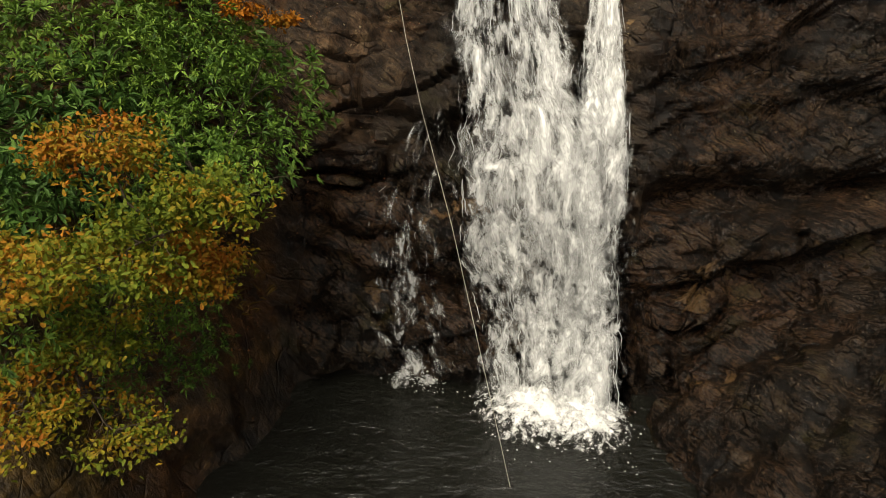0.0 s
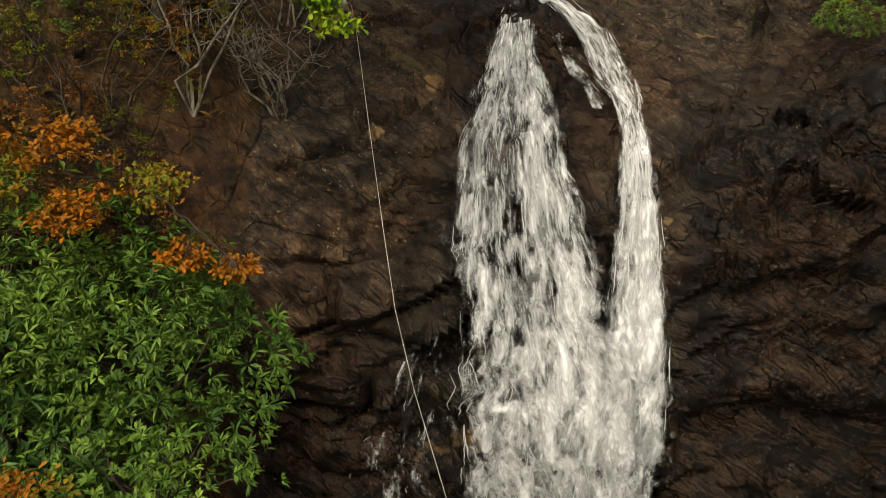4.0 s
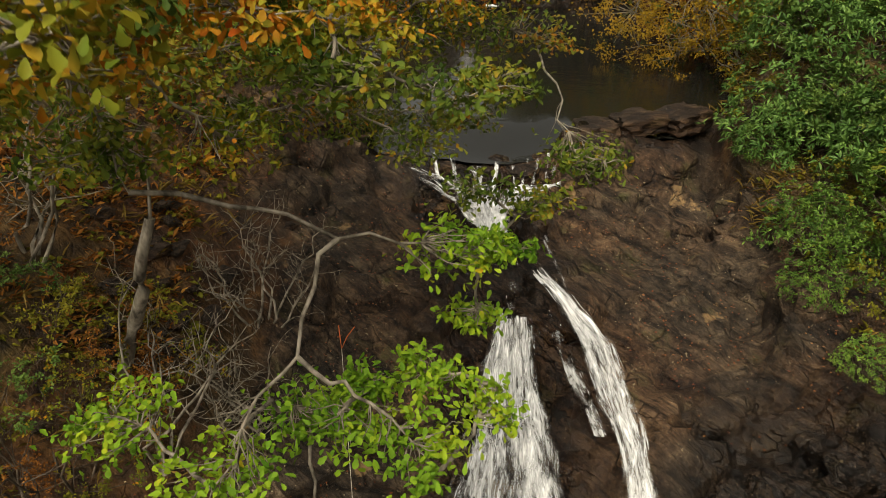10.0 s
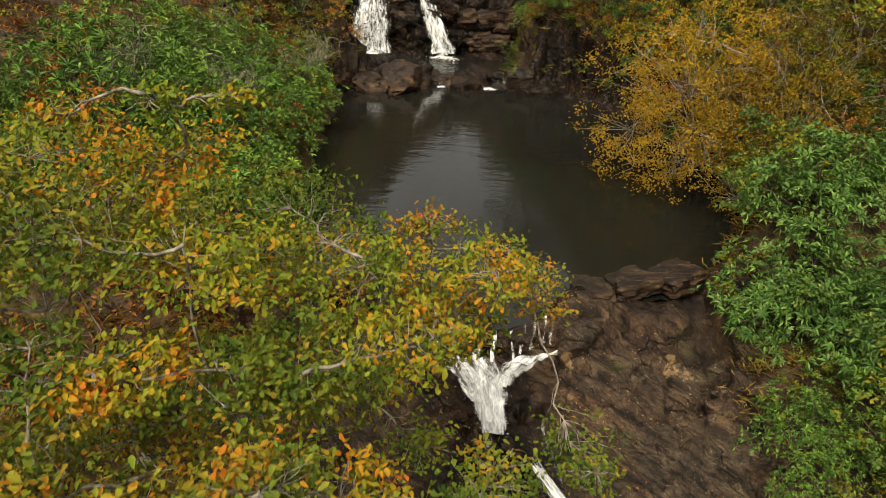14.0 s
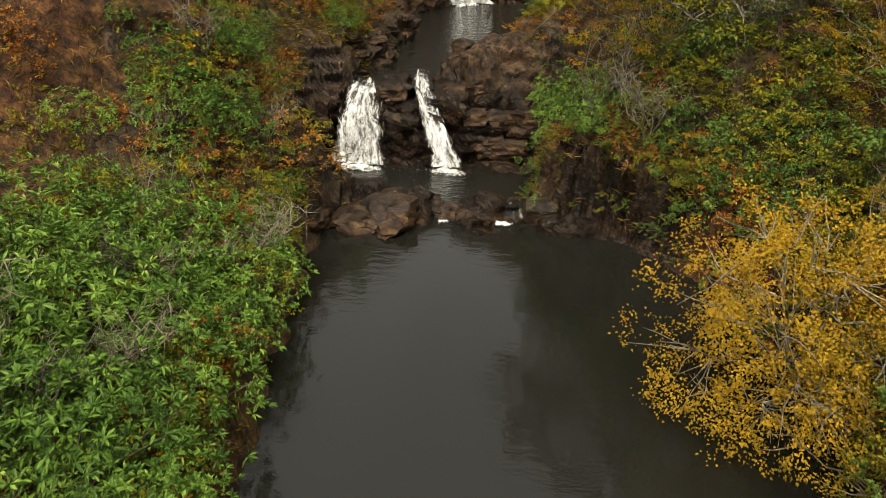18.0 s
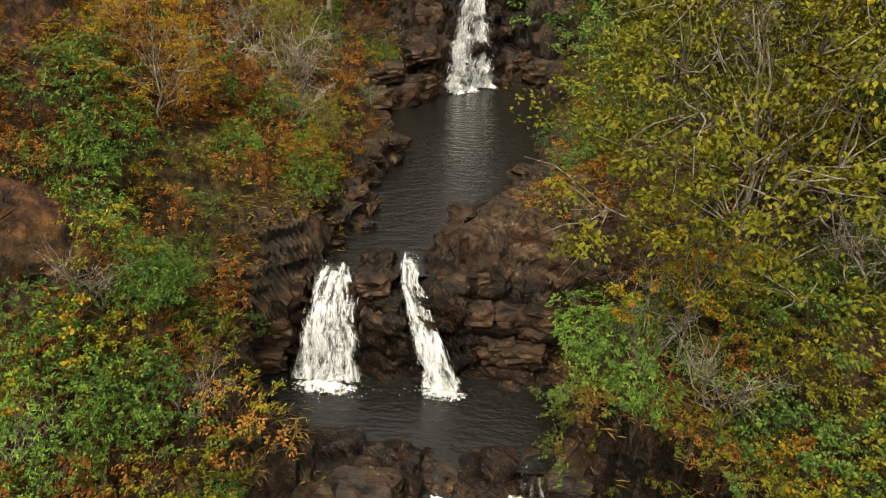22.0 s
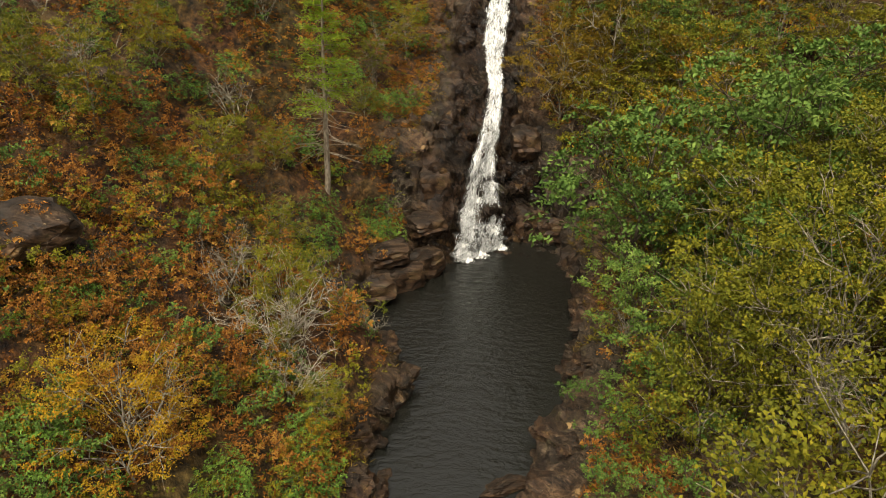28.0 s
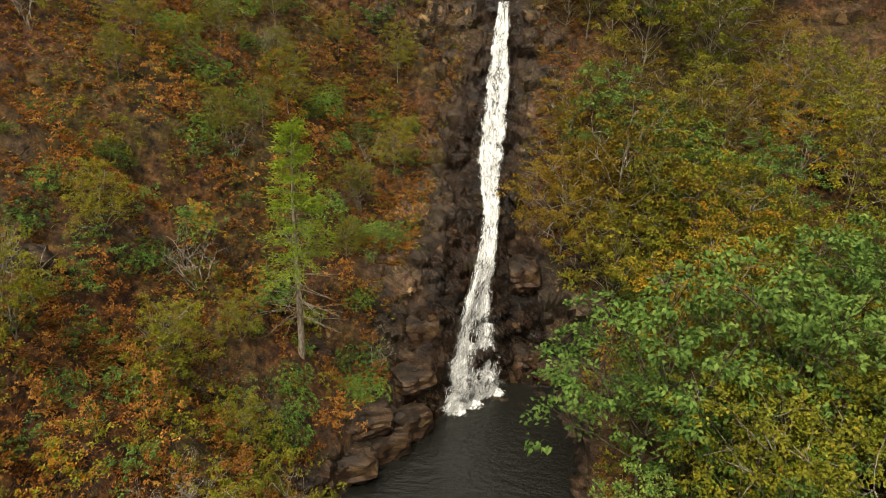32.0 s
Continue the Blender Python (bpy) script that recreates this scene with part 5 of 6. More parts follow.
def spreading_oak(name, label, base, fork, clusters, seed, bark, leaf, size):
    """An oak built limb by limb: clusters are rows of x, y, z, radius, leaves, which bunch of colour."""
    r = np.random.default_rng(seed)
    thing = tagged(new(name), label, "tree")
    thing.location = base
    o = np.array(base)
    trunk = bent(r, (0, 0, -0.4), np.array(fork) - o, 9, 0.22)
    part("trunk", mesh_from("trunk", *tube(trunk, np.linspace(0.1, 0.055, 9), 8), bark, True), thing)
    nodes = list(trunk[5:])
    for x, y, z, rad, n, k in clusters:
        if k == 0 and len(leaf) > 1:
            rad, n = rad * 0.74, n * 0.7
        c = np.array([x, y, z]) - o
        near = np.array(nodes)
        far = np.linalg.norm(near - c, axis=1)
        start = int(np.argmin(np.where(far < rad * 0.9, 9.0, far)))
        way = c - near[start]
        line = bent(r, near[start], c + way / (np.linalg.norm(way) + 1e-6) * rad * 0.5 - (0, 0, rad * 0.15), 11, 0.24, 0.05)
        nodes += list(line[3:])
        woods = [tube(line, np.linspace(0.018, 0.005, 11), 6)]
        ends = c + ball(r, 34, 0.2) * (rad * 1.1, rad * 1.1, rad * 0.42)
        at, along = [], []
        for e in ends:
            tw = bent(r, line[int(np.argmin(np.linalg.norm(line[4:] - e, axis=1))) + 3], e, 5, 0.25)
            woods.append(tube(tw, np.linspace(0.006, 0.0025, 5), 4))
            m = int(max(6, n * (4.4 if k == 0 and len(leaf) > 1 else 2.8) // 34))
            p = e + r.normal(0, 1, (m, 3)) * (rad * 0.15, rad * 0.15, rad * 0.08)
            at.append(p)
            along.append((p - e) / rad + r.normal(0, 0.5, (m, 3)) + (0, 0, -0.1))
        limb = part("limb", mesh_from("limb", *joined(woods), bark, True), thing)
        v, f = lobed(r, np.concatenate(at), np.concatenate(along), size, size * 0.62)
        part("leaves", mesh_from("leaves", v, f, leaf[k]), limb)["kind"] = "stuff"
    return thing

# evergreen bushes and trees that stand out
def rhodo(x, y, s=1.0, turn=0, lift=0.0, z=None, k=None):
    kind = RHODO_NEAR if k == 3 or k is None and s > 1.2 else RHODO[int(abs(x * 7 + y * 3)) % 3]
    return plant("rhododendron_bush", kind, x, y, "glossy green rhododendron bush with rings of long leaves", "bush", s, turn, lift, "rhododendron bushes", z=z)


rhodo(-2.4, 8.3, 1.1, 30, z=-5.0)
rhodo(-3.6, 7.6, 1.3, 140, z=-5.6)
rhodo(-4.3, 9.0, 1.2, 250, z=-4.2)
rhodo(-2.9, 6.6, 0.7, 80, z=-8.0)
rhodo(-5.2, 6.6, 1.3, 10, z=-5.4)
rhodo(6.55, 16.7, 1.0, 10, k=3)
rhodo(7.7, 15.4, 1.1, 200, k=3)
rhodo(7.2, 18.2, 1.05, 60, k=3)
rhodo(6.2, 14.0, 0.42, 120)
rhodo(5.7, 13.4, 0.35, 20)
rhodo(7.4, 12.4, 0.9, 300)
rhodo(7.6, 14.0, 0.9, 30)
rhodo(2.9, 33.4, 0.85, 60, lift=0.5)
rhodo(3.3, 32.3, 0.5, 20, lift=0.3)
rhodo(3.0, 36.0, 0.8, 160, lift=0.2)
rhodo(-8.0, 33.6, 0.75, 50)
rhodo(-8.2, 31.0, 0.8, 120)
rhodo(-9.4, 36.8, 0.9, 10)
rhodo(-10.3, 37.6, 0.7, 80)
rhodo(-6.8, 33.2, 0.75, 20, lift=0.2)
rhodo(-7.5, 29.6, 0.8, 70, lift=0.6)
rhodo(-6.7, 32.4, 0.6, 200, lift=0.6)
rhodo(-8.5, 33.2, 0.8, 300, lift=0.8)
rhodo(-6.4, 30.4, 0.6, 40, lift=0.5)
rhodo(-9.5, 35.2, 0.8, 110, lift=0.6)
rhodo(-7.4, 34.2, 0.7, 90)
rhodo(-5.3, 39.4, 0.65, 70)
rhodo(-5.4, 40.6, 0.6, 10, lift=0.2)
rhodo(-5.7, 41.8, 0.5, 60, lift=0.2)
rhodo(-7.0, 39.0, 0.55, 160)
rhodo(-5.2, 27.0, 1.0, 10)
rhodo(-6.4, 25.6, 1.1, 100)
rhodo(-4.9, 24.0, 0.9, 200)
rhodo(-5.0, 21.8, 1.25, 40, k=1)
rhodo(-6.6, 22.6, 1.4, 140, k=1)
rhodo(-5.6, 19.8, 1.35, 240, k=1)
rhodo(-7.6, 20.4, 1.5, 340, k=1)
rhodo(-4.0, 19.4, 0.9, 90)
rhodo(-8.6, 24.0, 1.3, 15, k=1)


def tree(kinds, x, y, s, label, turn=0, lift=0.0, name="tree", tip=(0, 0)):
    return plant(name, kinds, x, y, label, "tree", s, turn, lift, tip=tip)


tree(TREE_GOLD, 7.1, 24.6, 1.0, "golden yellow birch leaning far over the pool", 40, name="birch_tree", tip=(0, -33))
tree(TREE_GOLD, 7.2, 22.6, 0.9, "golden yellow birch leaning over the pool", 120, name="birch_tree", tip=(6, -28))
tree(TREE_GOLD, 8.4, 24.4, 0.6, "small golden yellow birch on the pool's bank", 250, name="birch_tree", tip=(0, -16))
tree(TREE_DEEP[0], 4.9, 51.4, 1.45, "broad deep green tree beside the upper pool", 10, name="broadleaf_tree")
tree(TREE_DEEP[1], 8.0, 49.6, 1.4, "broad deep green tree on the slope", 70, name="broadleaf_tree")
tree(TREE_DEEP[1], 10.6, 52.4, 1.35, "broad deep green tree high on the slope", 190, name="broadleaf_tree")
tree(TREE_DEEP[0], 4.0, 47.4, 0.75, "low deep green tree hanging over the upper pool", 150, name="broadleaf_tree", tip=(0, -10))
tree(TREE_YELLOW[0], 7.6, 55.0, 1.5, "yellow-topped birch behind the green trees", 140, name="birch_tree")
tree(TREE_OLIVE[0], 6.6, 45.4, 1.15, "olive birch above the upper pool", 190, name="birch_tree", tip=(0, -6))
tree(TREE_CROWDED[1], 7.4, 41.0, 1.1, "olive birch with yellowing crown", 60, name="birch_tree")
tree(TREE_CROWDED[0], 5.4, 33.8, 1.4, "tall olive birch with pale forking trunk", 20, name="birch_tree", tip=(0, -8))
tree(TREE_CROWDED[1], 8.8, 35.2, 1.4, "tall olive birch with bare lower limbs", 120, name="birch_tree")
tree(TREE_OAK[0], 4.2, 33.2, 0.6, "small orange oak among green birches", 80, name="oak_tree")
tree(TREE_YELLOW[1], -8.7, 38.2, 0.8, "round yellow birch bush on the bracken slope", 80, name="birch_tree")
tree(TREE_TAN[0], 5.0, 61.8, 1.5, "golden birch beside the upper fall", 80, name="birch_tree")
tree(TREE_TAN[1], 8.4, 60.4, 1.4, "golden birch on the slope by the upper fall", 10, name="birch_tree")
plant("pine_tree", pine(500, 9.6), -7.84, 54.8, "young green pine with a bare grey lower trunk", "tree")
plant("bare_shrub", BARE_WHITE, -7.2, 44.6, "large leafless shrub with whitish branches", "shrub", 1.0, 40)
plant("bare_shrub", BARE_WHITE, -6.6, 43.6, "leafless shrub with whitish drooping branches", "shrub", 0.7, 200)

OAK_BASE = (-3.3, 11.6, ground_at(-3.3, 11.6))
spreading_oak("oak_tree", "crooked oak leaning over the fall, leaves turning orange", OAK_BASE, (-2.3, 10.9, 1.0), [
    (-3.3, 11.4, 3.9, 1.0, 620, 1), (-1.7, 9.8, 2.9, 0.85, 620, 1), (-0.6, 11.0, 2.9, 0.9, 620, 2), (0.5, 12.6, 2.8, 0.8, 460, 1), (1.4, 13.2, 2.6, 0.6, 160, 1),
    (-4.3, 10.0, 3.4, 1.0, 620, 2), (-5.2, 11.8, 3.9, 1.1, 620, 1), (-2.6, 12.8, 3.4, 1.0, 620, 1), (-1.2, 13.4, 2.7, 0.9, 620, 2), (-4.2, 13.4, 4.0, 1.2, 620, 1), (-2.5, 8.8, 3.4, 0.7, 460, 1), (-3.6, 8.6, 3.0, 0.8, 460, 2),
    (-0.9, 7.6, 3.35, 0.42, 170, 2), (-1.5, 7.9, 3.65, 0.5, 220, 1), (-1.9, 8.2, 3.0, 0.55, 240, 2), (-1.2, 8.4, 2.7, 0.45, 170, 1), (-2.7, 8.0, 3.3, 0.6, 260, 2),
    (-1.5, 10.6, 4.2, 0.8, 520, 2), (-0.6, 10.2, 3.5, 0.7, 460, 1), (-2.6, 10.2, 4.5, 0.9, 560, 1), (-0.2, 11.6, 3.6, 0.7, 420, 2), (-3.6, 10.6, 4.7, 0.9, 560, 2), (-1.0, 12.2, 3.9, 0.8, 460, 1), (-4.8, 10.8, 4.5, 1.0, 560, 1), (-2.2, 11.8, 4.6, 0.8, 460, 2), (0.4, 11.8, 3.1, 0.55, 260, 2), (-5.4, 9.6, 3.8, 1.0, 520, 2), (-2.0, 14.0, 2.4, 0.9, 460, 1), (-3.2, 15.0, 2.6, 1.0, 460, 1),
    (2.0, 11.5, 1.7, 0.5, 130, 1), (0.8, 9.3, 1.75, 0.55, 150, 0), (-0.5, 7.7, 0.9, 0.5, 150, 0), (-0.3, 8.9, 0.4, 0.5, 130, 0), (0.65, 8.0, 1.0, 0.5, 150, 0), (-1.3, 8.2, 0.9, 0.55, 150, 0), (-0.1, 8.1, -0.6, 0.35, 100, 0), (-0.45, 8.1, -0.3, 0.3, 80, 0), (-0.65, 8.1, 0.0, 0.25, 60, 0), (-0.25, 8.1, -0.45, 0.25, 60, 0), (0.1, 8.3, 0.95, 0.5, 130, 0), (1.1, 8.5, 1.0, 0.35, 100, 0),
    (-2.23, 9.49, 3.9, 0.5, 260, 1), (-1.55, 9.49, 3.9, 0.45, 240, 2), (-1.0, 9.87, 3.7, 0.45, 240, 1), (-0.45, 8.81, 3.6, 0.42, 220, 1), (0.03, 9.16, 3.3, 0.4, 200, 2), (0.62, 9.27, 2.9, 0.35, 160, 1), (-0.31, 8.03, 3.6, 0.4, 200, 2), (-0.83, 7.93, 3.8, 0.45, 220, 1), (-1.36, 7.9, 4.0, 0.45, 220, 2), (-1.12, 7.43, 3.9, 0.4, 180, 1), (-0.68, 7.53, 3.7, 0.4, 180, 1), (0.06, 8.54, 3.1, 0.35, 150, 1), (0.98, 9.98, 2.8, 0.35, 140, 1),
    (0.67, 8.81, 1.0, 0.35, 120, 0), (0.98, 9.37, 1.1, 0.3, 110, 0), (1.05, 10.15, 1.3, 0.3, 110, 0), (1.52, 10.52, 1.6, 0.3, 100, 1), (2.07, 11.08, 1.8, 0.3, 90, 1), (0.21, 8.63, 0.9, 0.35, 120, 0), (-1.0, 8.0, 4.0, 0.4, 200, 2), (-0.4, 8.6, 3.9, 0.4, 180, 1), (0.3, 10.2, 3.9, 0.5, 200, 2), (0.9, 11.6, 3.7, 0.45, 160, 2), (0.3, 12.9, 3.5, 0.5, 200, 1), (0.9, 12.7, 3.4, 0.45, 180, 2), (1.4, 12.5, 3.2, 0.35, 120, 2), (-1.9, 11.2, 5.3, 0.3, 60, 2), (-1.3, 11.4, 5.3, 0.25, 50, 2), (-2.6, 11.0, 5.2, 0.3, 60, 2),
    (-0.4, 12.9, 1.5, 0.5, 200, 1), (0.4, 13.5, 1.4, 0.4, 140, 1), (0.87, 14.0, 1.25, 0.3, 90, 1), (-0.95, 9.9, 2.25, 0.45, 180, 2), (-1.5, 11.2, 2.0, 0.6, 260, 1), (-0.6, 11.8, 1.9, 0.5, 200, 1), (0.3, 11.3, 1.8, 0.4, 130, 2), (1.0, 10.7, 1.6, 0.35, 110, 1), (1.25, 10.0, 1.4, 0.3, 100, 0), (-2.4, 12.0, 2.1, 0.6, 260, 1), (-3.2, 10.8, 2.1, 0.6, 260, 1), (-2.3, 10.0, 2.0, 0.5, 200, 2),
    (-0.3, 6.5, 3.75, 0.3, 110, 2), (-0.85, 6.7, 3.9, 0.4, 150, 1), (-1.6, 7.0, 3.9, 0.45, 170, 2), (-0.1, 6.7, 4.0, 0.25, 80, 2),
], 600, PALE_BARK, (OAK_GREEN, OAK_OLIVE, OAK_TURNING), 0.068)
spreading_oak("oak_tree", "small oak on the bank of the plunge pool, olive and orange", (-3.6, 5.6, ground_at(-3.6, 5.6)), (-2.9, 5.4, -6.6), [
    (-1.2, 5.0, -4.5, 0.6, 700, 0), (-1.9, 4.6, -4.9, 0.7, 700, 0), (-2.4, 5.4, -4.2, 0.7, 700, 0), (-2.8, 4.4, -5.2, 0.8, 700, 0), (-1.6, 5.4, -5.5, 0.6, 700, 0), (-2.6, 5.2, -6.2, 0.8, 700, 0), (-3.2, 4.4, -6.8, 0.8, 700, 0), (-2.2, 4.5, -7.2, 0.55, 260, 0),
], 610, BARK, (OAK_RUSSET,), 0.075)
rhodo(-1.9, 7.0, 0.75, 15, z=-5.2)
rhodo(-2.7, 8.3, 0.85, 75, z=-4.3)
rhodo(-3.8, 8.0, 0.9, 160, z=-4.0)
rhodo(-2.0, 8.5, 0.5, 220, z=-4.2)
rhodo(-2.6, 5.9, 0.6, 200, z=-6.6)
rhodo(-4.2, 5.2, 0.9, 100, z=-6.2)
spreading_oak("oak_tree", "low oak on the earth bank with orange leaves", (-2.9, 9.9, ground_at(-2.9, 9.9)), (-2.4, 9.3, -2.6), [
    (-3.99, 8.3, -2.4, 0.6, 300, 1), (-2.9, 8.2, -2.6, 0.5, 260, 0), (-2.2, 8.7, -2.5, 0.4, 170, 1), (-1.35, 8.5, -3.3, 0.3, 130, 0), (-1.9, 8.5, -3.2, 0.35, 150, 0), (-3.3, 8.8, -2.1, 0.6, 260, 0),
], 620, BARK, (OAK_ORANGE, OAK_RUSSET), 0.075)
# crooked bare stems on the bank under the oak
for k, (x, y, s, a) in enumerate([(-1.6, 11.6, 0.8, 20), (-2.6, 10.8, 1.0, 110), (-3.6, 10.2, 1.1, 200), (-2.0, 13.0, 0.8, 300), (-4.6, 12.2, 1.2, 60)]):
    plant("bare_shrub", BARE[(k * 2) % 3], x, y, "crooked pale leafless stems on the earth bank", "shrub", s, a, group="bare shrubs")

# scattered woods and scrub: regions of the plan, each with its own mixture
def region(n, box, pick, seed, gap):
    r = np.random.default_rng(seed)
    done = []
    tries = 0
    while len(done) < n and tries < n * 30:
        tries += 1
        x, y = r.uniform(box[0], box[1]), r.uniform(box[2], box[3])
        if any((x - a) ** 2 + (y - b) ** 2 < gap * gap for a, b in done):
            continue
        _, out = valley(np.array([x]), np.array([y]))
        if out[0] < 0.5:
            continue
        done.append((x, y))
        pick(r, x, y, float(out[0]))


def right_wood(r, x, y, out):
    if out < (4.6 if 37 < y < 47 else 2.8 if y > 38 else 1.2):
        return
    if 25 < y < 41 and x < 9 and r.uniform() < 0.72:
        plant("bare_shrub", BARE[r.integers(3)], x, y, "crooked half-bare shrub with pale twigs on the wooded bank", "shrub", r.uniform(0.9, 1.5), r.uniform(0, 360), group="bare shrubs")
        return
    kind = r.choice(4, p=[0.5, 0.18, 0.14, 0.18])
    s = r.uniform(0.75, 1.15) * (0.8 if out < 2.5 else 1)
    if kind == 0:
        tree(TREE_OLIVE[r.integers(3)], x, y, s, "olive and yellow birch with a thin pale trunk", r.uniform(0, 360), name="birch_tree")
    elif kind == 1:
        tree(TREE_OAK[r.integers(2)], x, y, s, "small oak in green and orange autumn leaf", r.uniform(0, 360), name="oak_tree")
    elif kind == 2:
        tree(TREE_DEEP[r.integers(2)], x, y, s * 0.8, "deep green broadleaf tree on the slope", r.uniform(0, 360), name="broadleaf_tree")
    else:
        tree(TREE_YELLOW[r.integers(2)], x, y, s * 0.8, "yellow birch on the slope", r.uniform(0, 360), name="birch_tree")


def left_scrub(r, x, y, out):
    if -6.1 < x < -4.3 and 33.2 < y < 39 or 1.5 < x < 3.6 and 33.5 < y < 39.5:
        return
    k = r.uniform()
    s = r.uniform(0.5, 1.15)
    if x > 0 and y < 19:
        k = max(k, 0.21)
    if k < 0.2:
        plant("bare_shrub", BARE[r.integers(3)], x, y, "leafless grey shrub of crooked twigs", "shrub", s, r.uniform(0, 360), group="bare shrubs")
    elif k < 0.36:
        plant("rhododendron_bush", RHODO[r.integers(3)], x, y, "small bright green evergreen bush", "bush", s * 0.55, r.uniform(0, 360), group="rhododendron bushes")
    else:
        m = r.choice(5, p=[0.32, 0.38, 0.2, 0.06, 0.04])
        if x > 2 and m in (1, 3) and (y < 19 or r.uniform() < 0.7):
            m = 2 * (m == 1)
        label = ("olive green low scrub", "rust brown dying bracken clump", "dark green low scrub", "orange and green oak scrub", "yellow birch scrub")[m]
        kind = ("olive_shrub", "bracken_clump", "green_shrub", "oak_scrub", "birch_scrub")[m]
        plant(kind, SCRUB[m], x, y, label + " on the hillside", "shrub", s, r.uniform(0, 360), group=kind.replace("_", " ") + "s")


region(120, (2.6, 20, 18, 62), right_wood, 11, 1.45)
region(40, (2, 24, 58, 76), right_wood, 12, 1.9)
region(290, (-26, -3.5, 30, 76), left_scrub, 13, 0.8)
region(40, (-16, -6, 11, 33), left_scrub, 14, 0.9)
region(145, (2.2, 20, 12, 62), left_scrub, 15, 0.75)
region(90, (2.5, 9.5, 18.5, 36), left_scrub, 16, 0.55)


def thicket(r, x, y, out):
    k = r.uniform()
    if k < 0.72:
        plant("rhododendron_bush", RHODO[r.integers(3)], x, y, "fresh green rhododendron in a dense thicket by the pool", "bush", r.uniform(0.6, 1.05), r.uniform(0, 360), group="rhododendron bushes")
    elif k < 0.86:
        plant("olive_shrub", SCRUB[0], x, y, "olive green low scrub in the thicket", "shrub", r.uniform(0.6, 1.0), r.uniform(0, 360))
    else:
        plant("bare_shrub", BARE[r.integers(3)], x, y, "leafless pale shrub rising from the thicket", "shrub", r.uniform(0.6, 1.0), r.uniform(0, 360), group="bare shrubs")


def dark_bank(r, x, y, out):
    if y > 38 and out < 2.0:
        return
    k = int(r.choice(5, p=[0.5, 0.08, 0.36, 0.02, 0.04]))
    if y > 38 and k > 2:
        k = 1
    plant(("olive_shrub", "bracken_clump", "green_shrub", "oak_scrub", "birch_scrub")[k], SCRUB[k], x, y, ("olive green", "rust brown", "dark green", "orange and green", "yellow")[k] + " shrub crowding the wooded bank", "shrub", r.uniform(0.5, 1.1), r.uniform(0, 360))


def golden_wood(r, x, y, out):
    k = r.uniform()
    if k < 0.45:
        tree(TREE_TAN[r.integers(2)], x, y, r.uniform(0.8, 1.15), "golden brown birch beside the upper fall", r.uniform(0, 360), name="birch_tree")
    elif k < 0.85:
        tree(TREE_OLIVE[r.integers(3)], x, y, r.uniform(0.8, 1.1), "olive birch beside the upper fall", r.uniform(0, 360), name="birch_tree")
    else:
        tree(TREE_DEEP[r.integers(2)], x, y, r.uniform(0.6, 0.9), "deep green tree beside the upper fall", r.uniform(0, 360), name="broadleaf_tree")


region(34, (-9, -2.9, 17.6, 27.5), thicket, 17, 0.85)
region(30, (-8, -3.6, 26, 33), left_scrub, 24, 0.6)
region(70, (5.0, 9.5, 24, 34), dark_bank, 25, 0.5)
region(34, (2.4, 6.5, 39.5, 50), dark_bank, 26, 0.55)
region(26, (2.5, 13, 59, 76), golden_wood, 27, 1.7)
region(22, (-18, -5, 42, 72), lambda r, x, y, o: plant("rhododendron_bush", RHODO[r.integers(3)], x, y, "small bright green evergreen bush among bracken", "bush", r.uniform(0.4, 0.75), r.uniform(0, 360), group="rhododendron bushes"), 28, 1.5)
region(26, (5.8, 9.5, 12, 17), left_scrub, 18, 0.55)


def bank_plants(r, x, y, out):
    k = int(r.choice(4, p=[0.3, 0.4, 0.15, 0.15]))
    plant(("olive_shrub", "bracken_clump", "green_shrub", "oak_scrub")[k], SCRUB[k], x, y, ("olive green", "rust orange", "dark green", "orange and green")[k] + " low growth on the steep earth bank", "shrub", r.uniform(0.3, 0.6), r.uniform(0, 360))


region(46, (-5.5, -1.7, 8.6, 12.0), bank_plants, 19, 0.3)


def hill_scrub(r, x, y, out):
    if x > -6.1 and 33 < y < 39:
        return
    k = int(r.choice(5, p=[0.27, 0.48, 0.17, 0.04, 0.04]))
    plant(("olive_shrub", "bracken_clump", "green_shrub", "oak_scrub", "birch_scrub")[k], SCRUB[k], x, y, ("olive green", "rust brown", "dark green", "orange and green", "yellow")[k] + " low scrub high on the hillside", "shrub", r.uniform(0.4, 1.0), r.uniform(0, 360))


region(150, (-20, -4, 40, 76), hill_scrub, 20, 0.7)
region(24, (-16, -4.5, 42, 72), lambda r, x, y, o: tree(TREE_OLIVE[r.integers(3)], x, y, r.uniform(0.35, 0.6), "slender olive birch sapling on the bracken slope", r.uniform(0, 360), name="birch_sapling"), 21, 1.6)


# low growth leaning out from the banks of the middle pool and the twin falls
_r = np.random.default_rng(81)
for _k in range(84):
    _y = _r.uniform(18.6, 36)
    _side = _k % 2
    _x = float(np.interp(_y, EDGE_Y, EDGE_R)) + _r.uniform(0.25, 1.0) if _side else float(np.interp(_y, EDGE_Y, EDGE_L)) - _r.uniform(0.25, 1.0)
    if 31 < _y and (_y < 35.5 or _side) and not (_side and _y < 33.5):
        continue
    _m = int(_r.choice(4, p=[0.45, 0.12, 0.38, 0.05]))
    plant(("olive_shrub", "bracken_clump", "green_shrub", "oak_scrub")[_m], SCRUB[_m], _x, _y, ("olive green", "rust brown", "dark green", "orange and green")[_m] + " low growth hanging over the pool's bank", "shrub", _r.uniform(0.45, 0.9), _r.uniform(0, 360), tip=(0, 14 if not _side else -14))


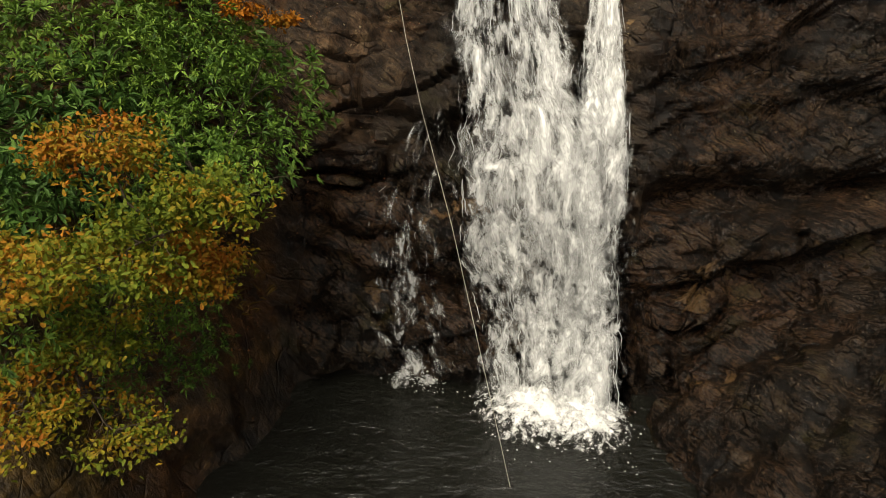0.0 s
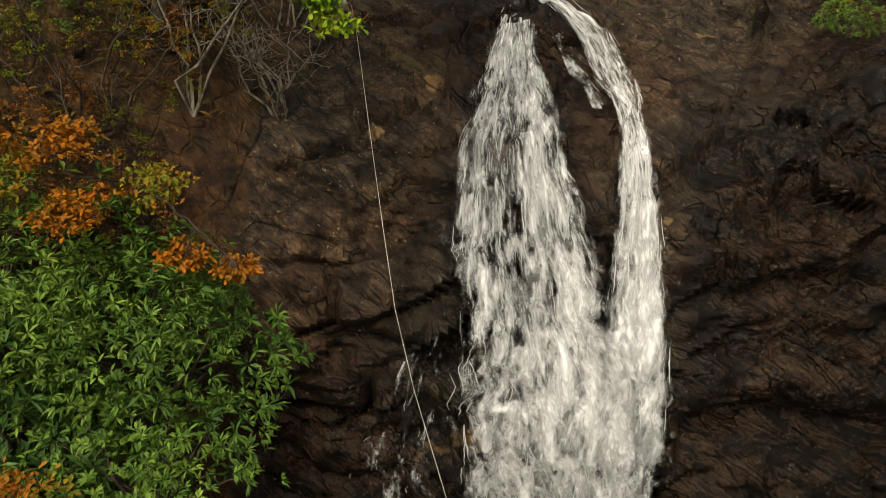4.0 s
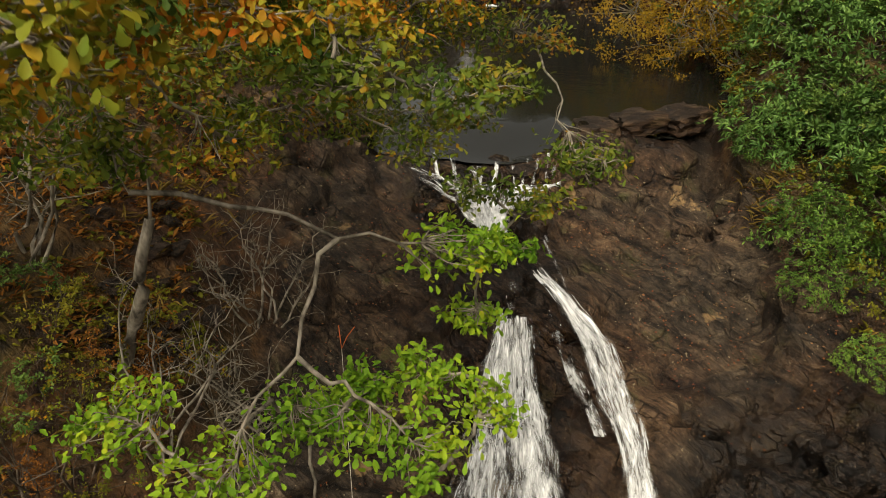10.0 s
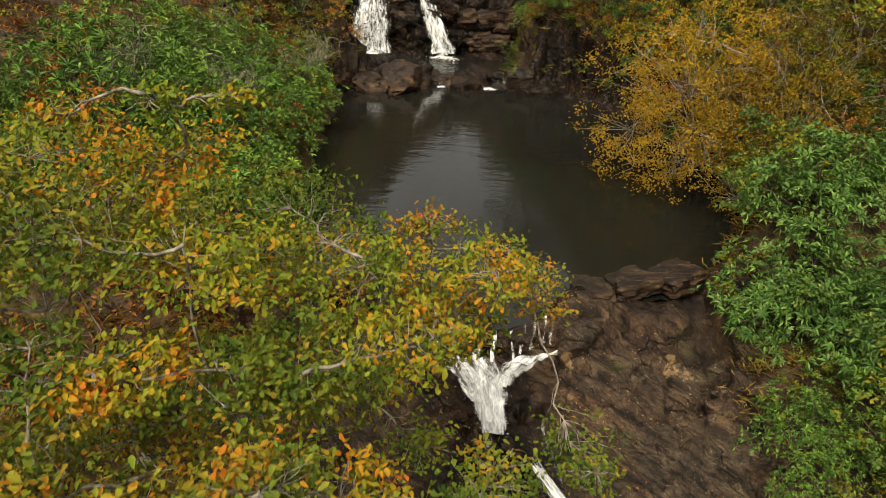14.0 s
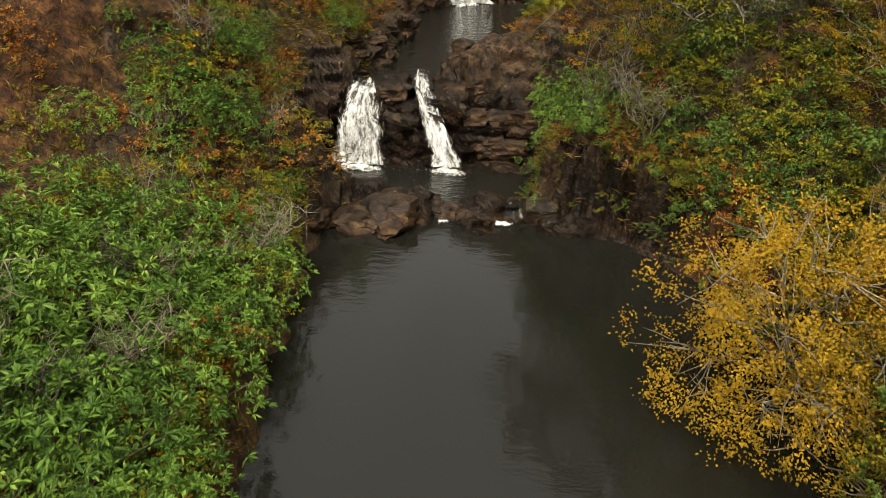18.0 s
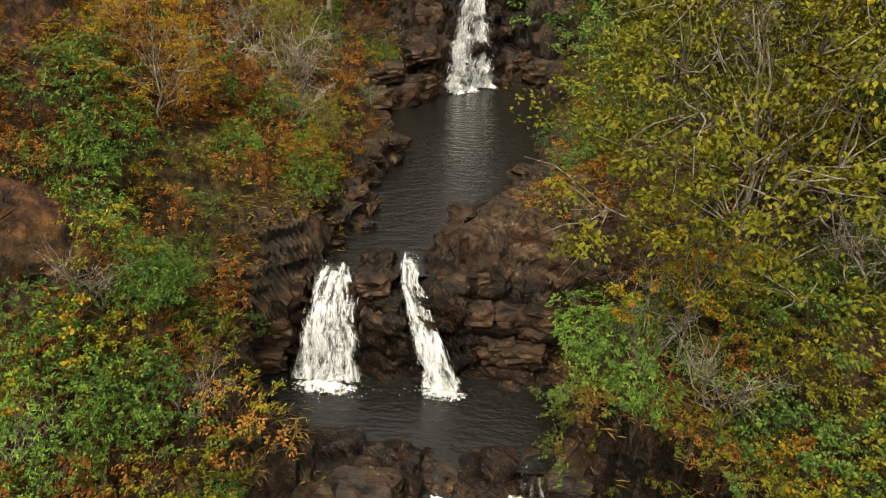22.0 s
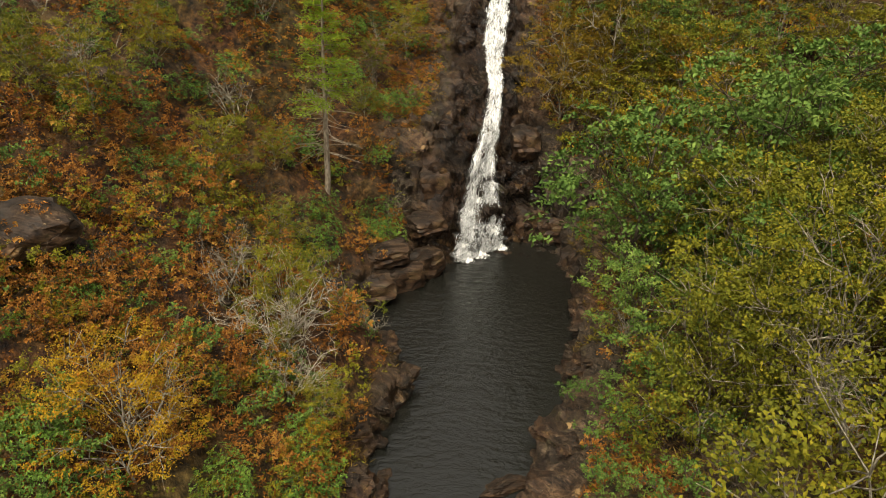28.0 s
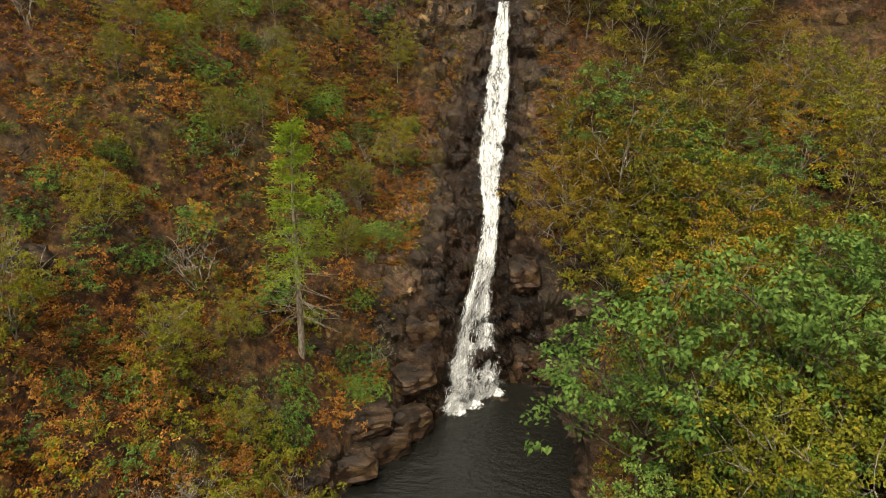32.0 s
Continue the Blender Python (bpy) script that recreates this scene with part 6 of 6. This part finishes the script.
# ferns and shrubs hanging from the undercut bank of the middle pool
for _k in range(60):
    _y = _r.uniform(23.5, 34.5)
    _x = float(np.interp(_y, EDGE_Y, EDGE_R)) + _r.uniform(-0.1, 0.45)
    _m = int(_r.choice(3, p=[0.4, 0.22, 0.38]))
    plant(("olive_shrub", "bracken_clump", "green_shrub")[_m], SCRUB[_m], _x, _y, ("olive green", "rust brown", "dark green")[_m] + " growth hanging down the undercut bank", "shrub", _r.uniform(0.35, 0.65), _r.uniform(0, 360), tip=(0, -35))
region(110, (-15, -5, 33, 50), hill_scrub, 29, 0.55)


# ---- ground cover ----
def cover(name, label, n, box, seed, leaf, length, wide, per, where, up=0.7):
    """Tufts of blades or fronds over the soil, as one mass."""
    r = np.random.default_rng(seed)
    x, y = r.uniform(box[0], box[1], n), r.uniform(box[2], box[3], n)
    z, out = valley(x, y)
    bare = (y < 12) & (x > 2.5) | (x < -4) & (y > 33) & (y < 39) & (out < 0.7) | (x > -1.8) & (x < 4) & (y > 37) & (y < 49) & (out < 2.2)
    keep = ~bare & where(x, y, z, out, fbm(np.stack([x * 0.4, y * 0.4, 0 * x], -1), 3, seed))
    x, y, z = x[keep], y[keep], z[keep]
    n = len(x)
    base = np.repeat(np.stack([x, y, z], -1), per, 0) + r.normal(0, 1, (n * per, 3)) * (length * 0.35, length * 0.35, 0.03)
    a = r.uniform(0, 6.28, n * per)
    d = np.stack([np.cos(a), np.sin(a), r.uniform(0.2, 1.6, n * per) * up], -1)
    v, f = leaves(r, base, d, length, wide)
    return tagged(new(name, mesh_from(name, v, f, leaf)), label, "ground cover", kind="stuff")


cover("bracken", "rust brown dying bracken fronds over the slopes", 56000, (-24, 4, 10.5, 76), 71, RUST, 0.16, 0.045, 10, lambda x, y, z, o, q: (o > 0.9) & (q > -0.4))
cover("grass", "pale dead grass and moss on the banks", 34000, (-26, 24, 8, 90), 72, GRASS, 0.3, 0.03, 6, lambda x, y, z, o, q: (o > 0.3) & (q < 0.15))
cover("undergrowth", "low green and olive undergrowth", 34000, (-26, 20, 8, 80), 74, OLIVE, 0.12, 0.07, 6, lambda x, y, z, o, q: (o > 0.6) & (q < 0.3))
cover("hanging_grass", "dry grass and fern hanging from the pool banks", 9000, (-8, 10, 17.8, 40), 75, GRASS, 0.32, 0.03, 6, lambda x, y, z, o, q: (o > 0.05) & (o < 1.6) & (z > 0.3), 0.3)
cover("fallen_leaves", "scattered orange fallen leaves on the rock", 26000, (-6, 9, 6, 42), 73, LITTER, 0.045, 0.03, 1, lambda x, y, z, o, q: (o > -2.4) & (o < 3) & (z > -9.4) & ((o > 0.1) | ((y > 9.0) & (y < 17.0) & ((x > 3.3) | (x < 0.4) | (q > 0.25)))), 0.1)


# ---- the rope on the rock face ----
def cord(name, label, path, radius, mat, category="rope"):
    v, f = tube(path, np.full(len(path), radius), 6)
    return tagged(new(name, mesh_from(name, v, f, mat, True)), label, category)


ROPE, _n, _l, _b = material("pale_rope", 0.8, 0.2)
_b.inputs["Base Color"].default_value = (0.42, 0.4, 0.34, 1)
_w = noise_node(_n, _l, 40.0, 2)
_l.new(ramp(_n, _l, _w.outputs[0], [(0.4, (0.3, 0.28, 0.22)), (0.6, (0.55, 0.52, 0.44))]), _b.inputs["Base Color"])
SLING, _n, _l, _b = material("orange_sling", 0.7, 0.2)
_b.inputs["Base Color"].default_value = (0.5, 0.12, 0.03, 1)
cord("rope", "thin pale climbing rope hanging beside the fall", [(-0.72, 12.4, -1.52), (-0.2, 10.3, -2.25), (0.2, 8.7, -2.8), (0.42, 8.05, -3.4), (0.66, 7.8, -4.22), (1.15, 7.6, -5.83), (1.78, 7.2, -8.1), (2.28, 6.56, -9.7)], 0.0045, ROPE)
cord("sling", "orange sling holding the rope to the rock", [(-0.8, 12.62, -1.3), (-0.76, 12.5, -1.4), (-0.72, 12.4, -1.52), (-0.67, 12.5, -1.4), (-0.58, 12.62, -1.3)], 0.007, SLING, "sling")

# a mound of dead bracken on the slope
for _k, (_x, _y) in enumerate([(-11.6, 40.7), (-11.0, 41.2), (-12.2, 41.4), (-11.4, 42.0), (-12.8, 40.8), (-10.6, 42.4)]):
    plant("bracken_clump", SCRUB[1], _x, _y, "brown collapsed mound of dead bracken", "shrub", 0.8, _k * 67)
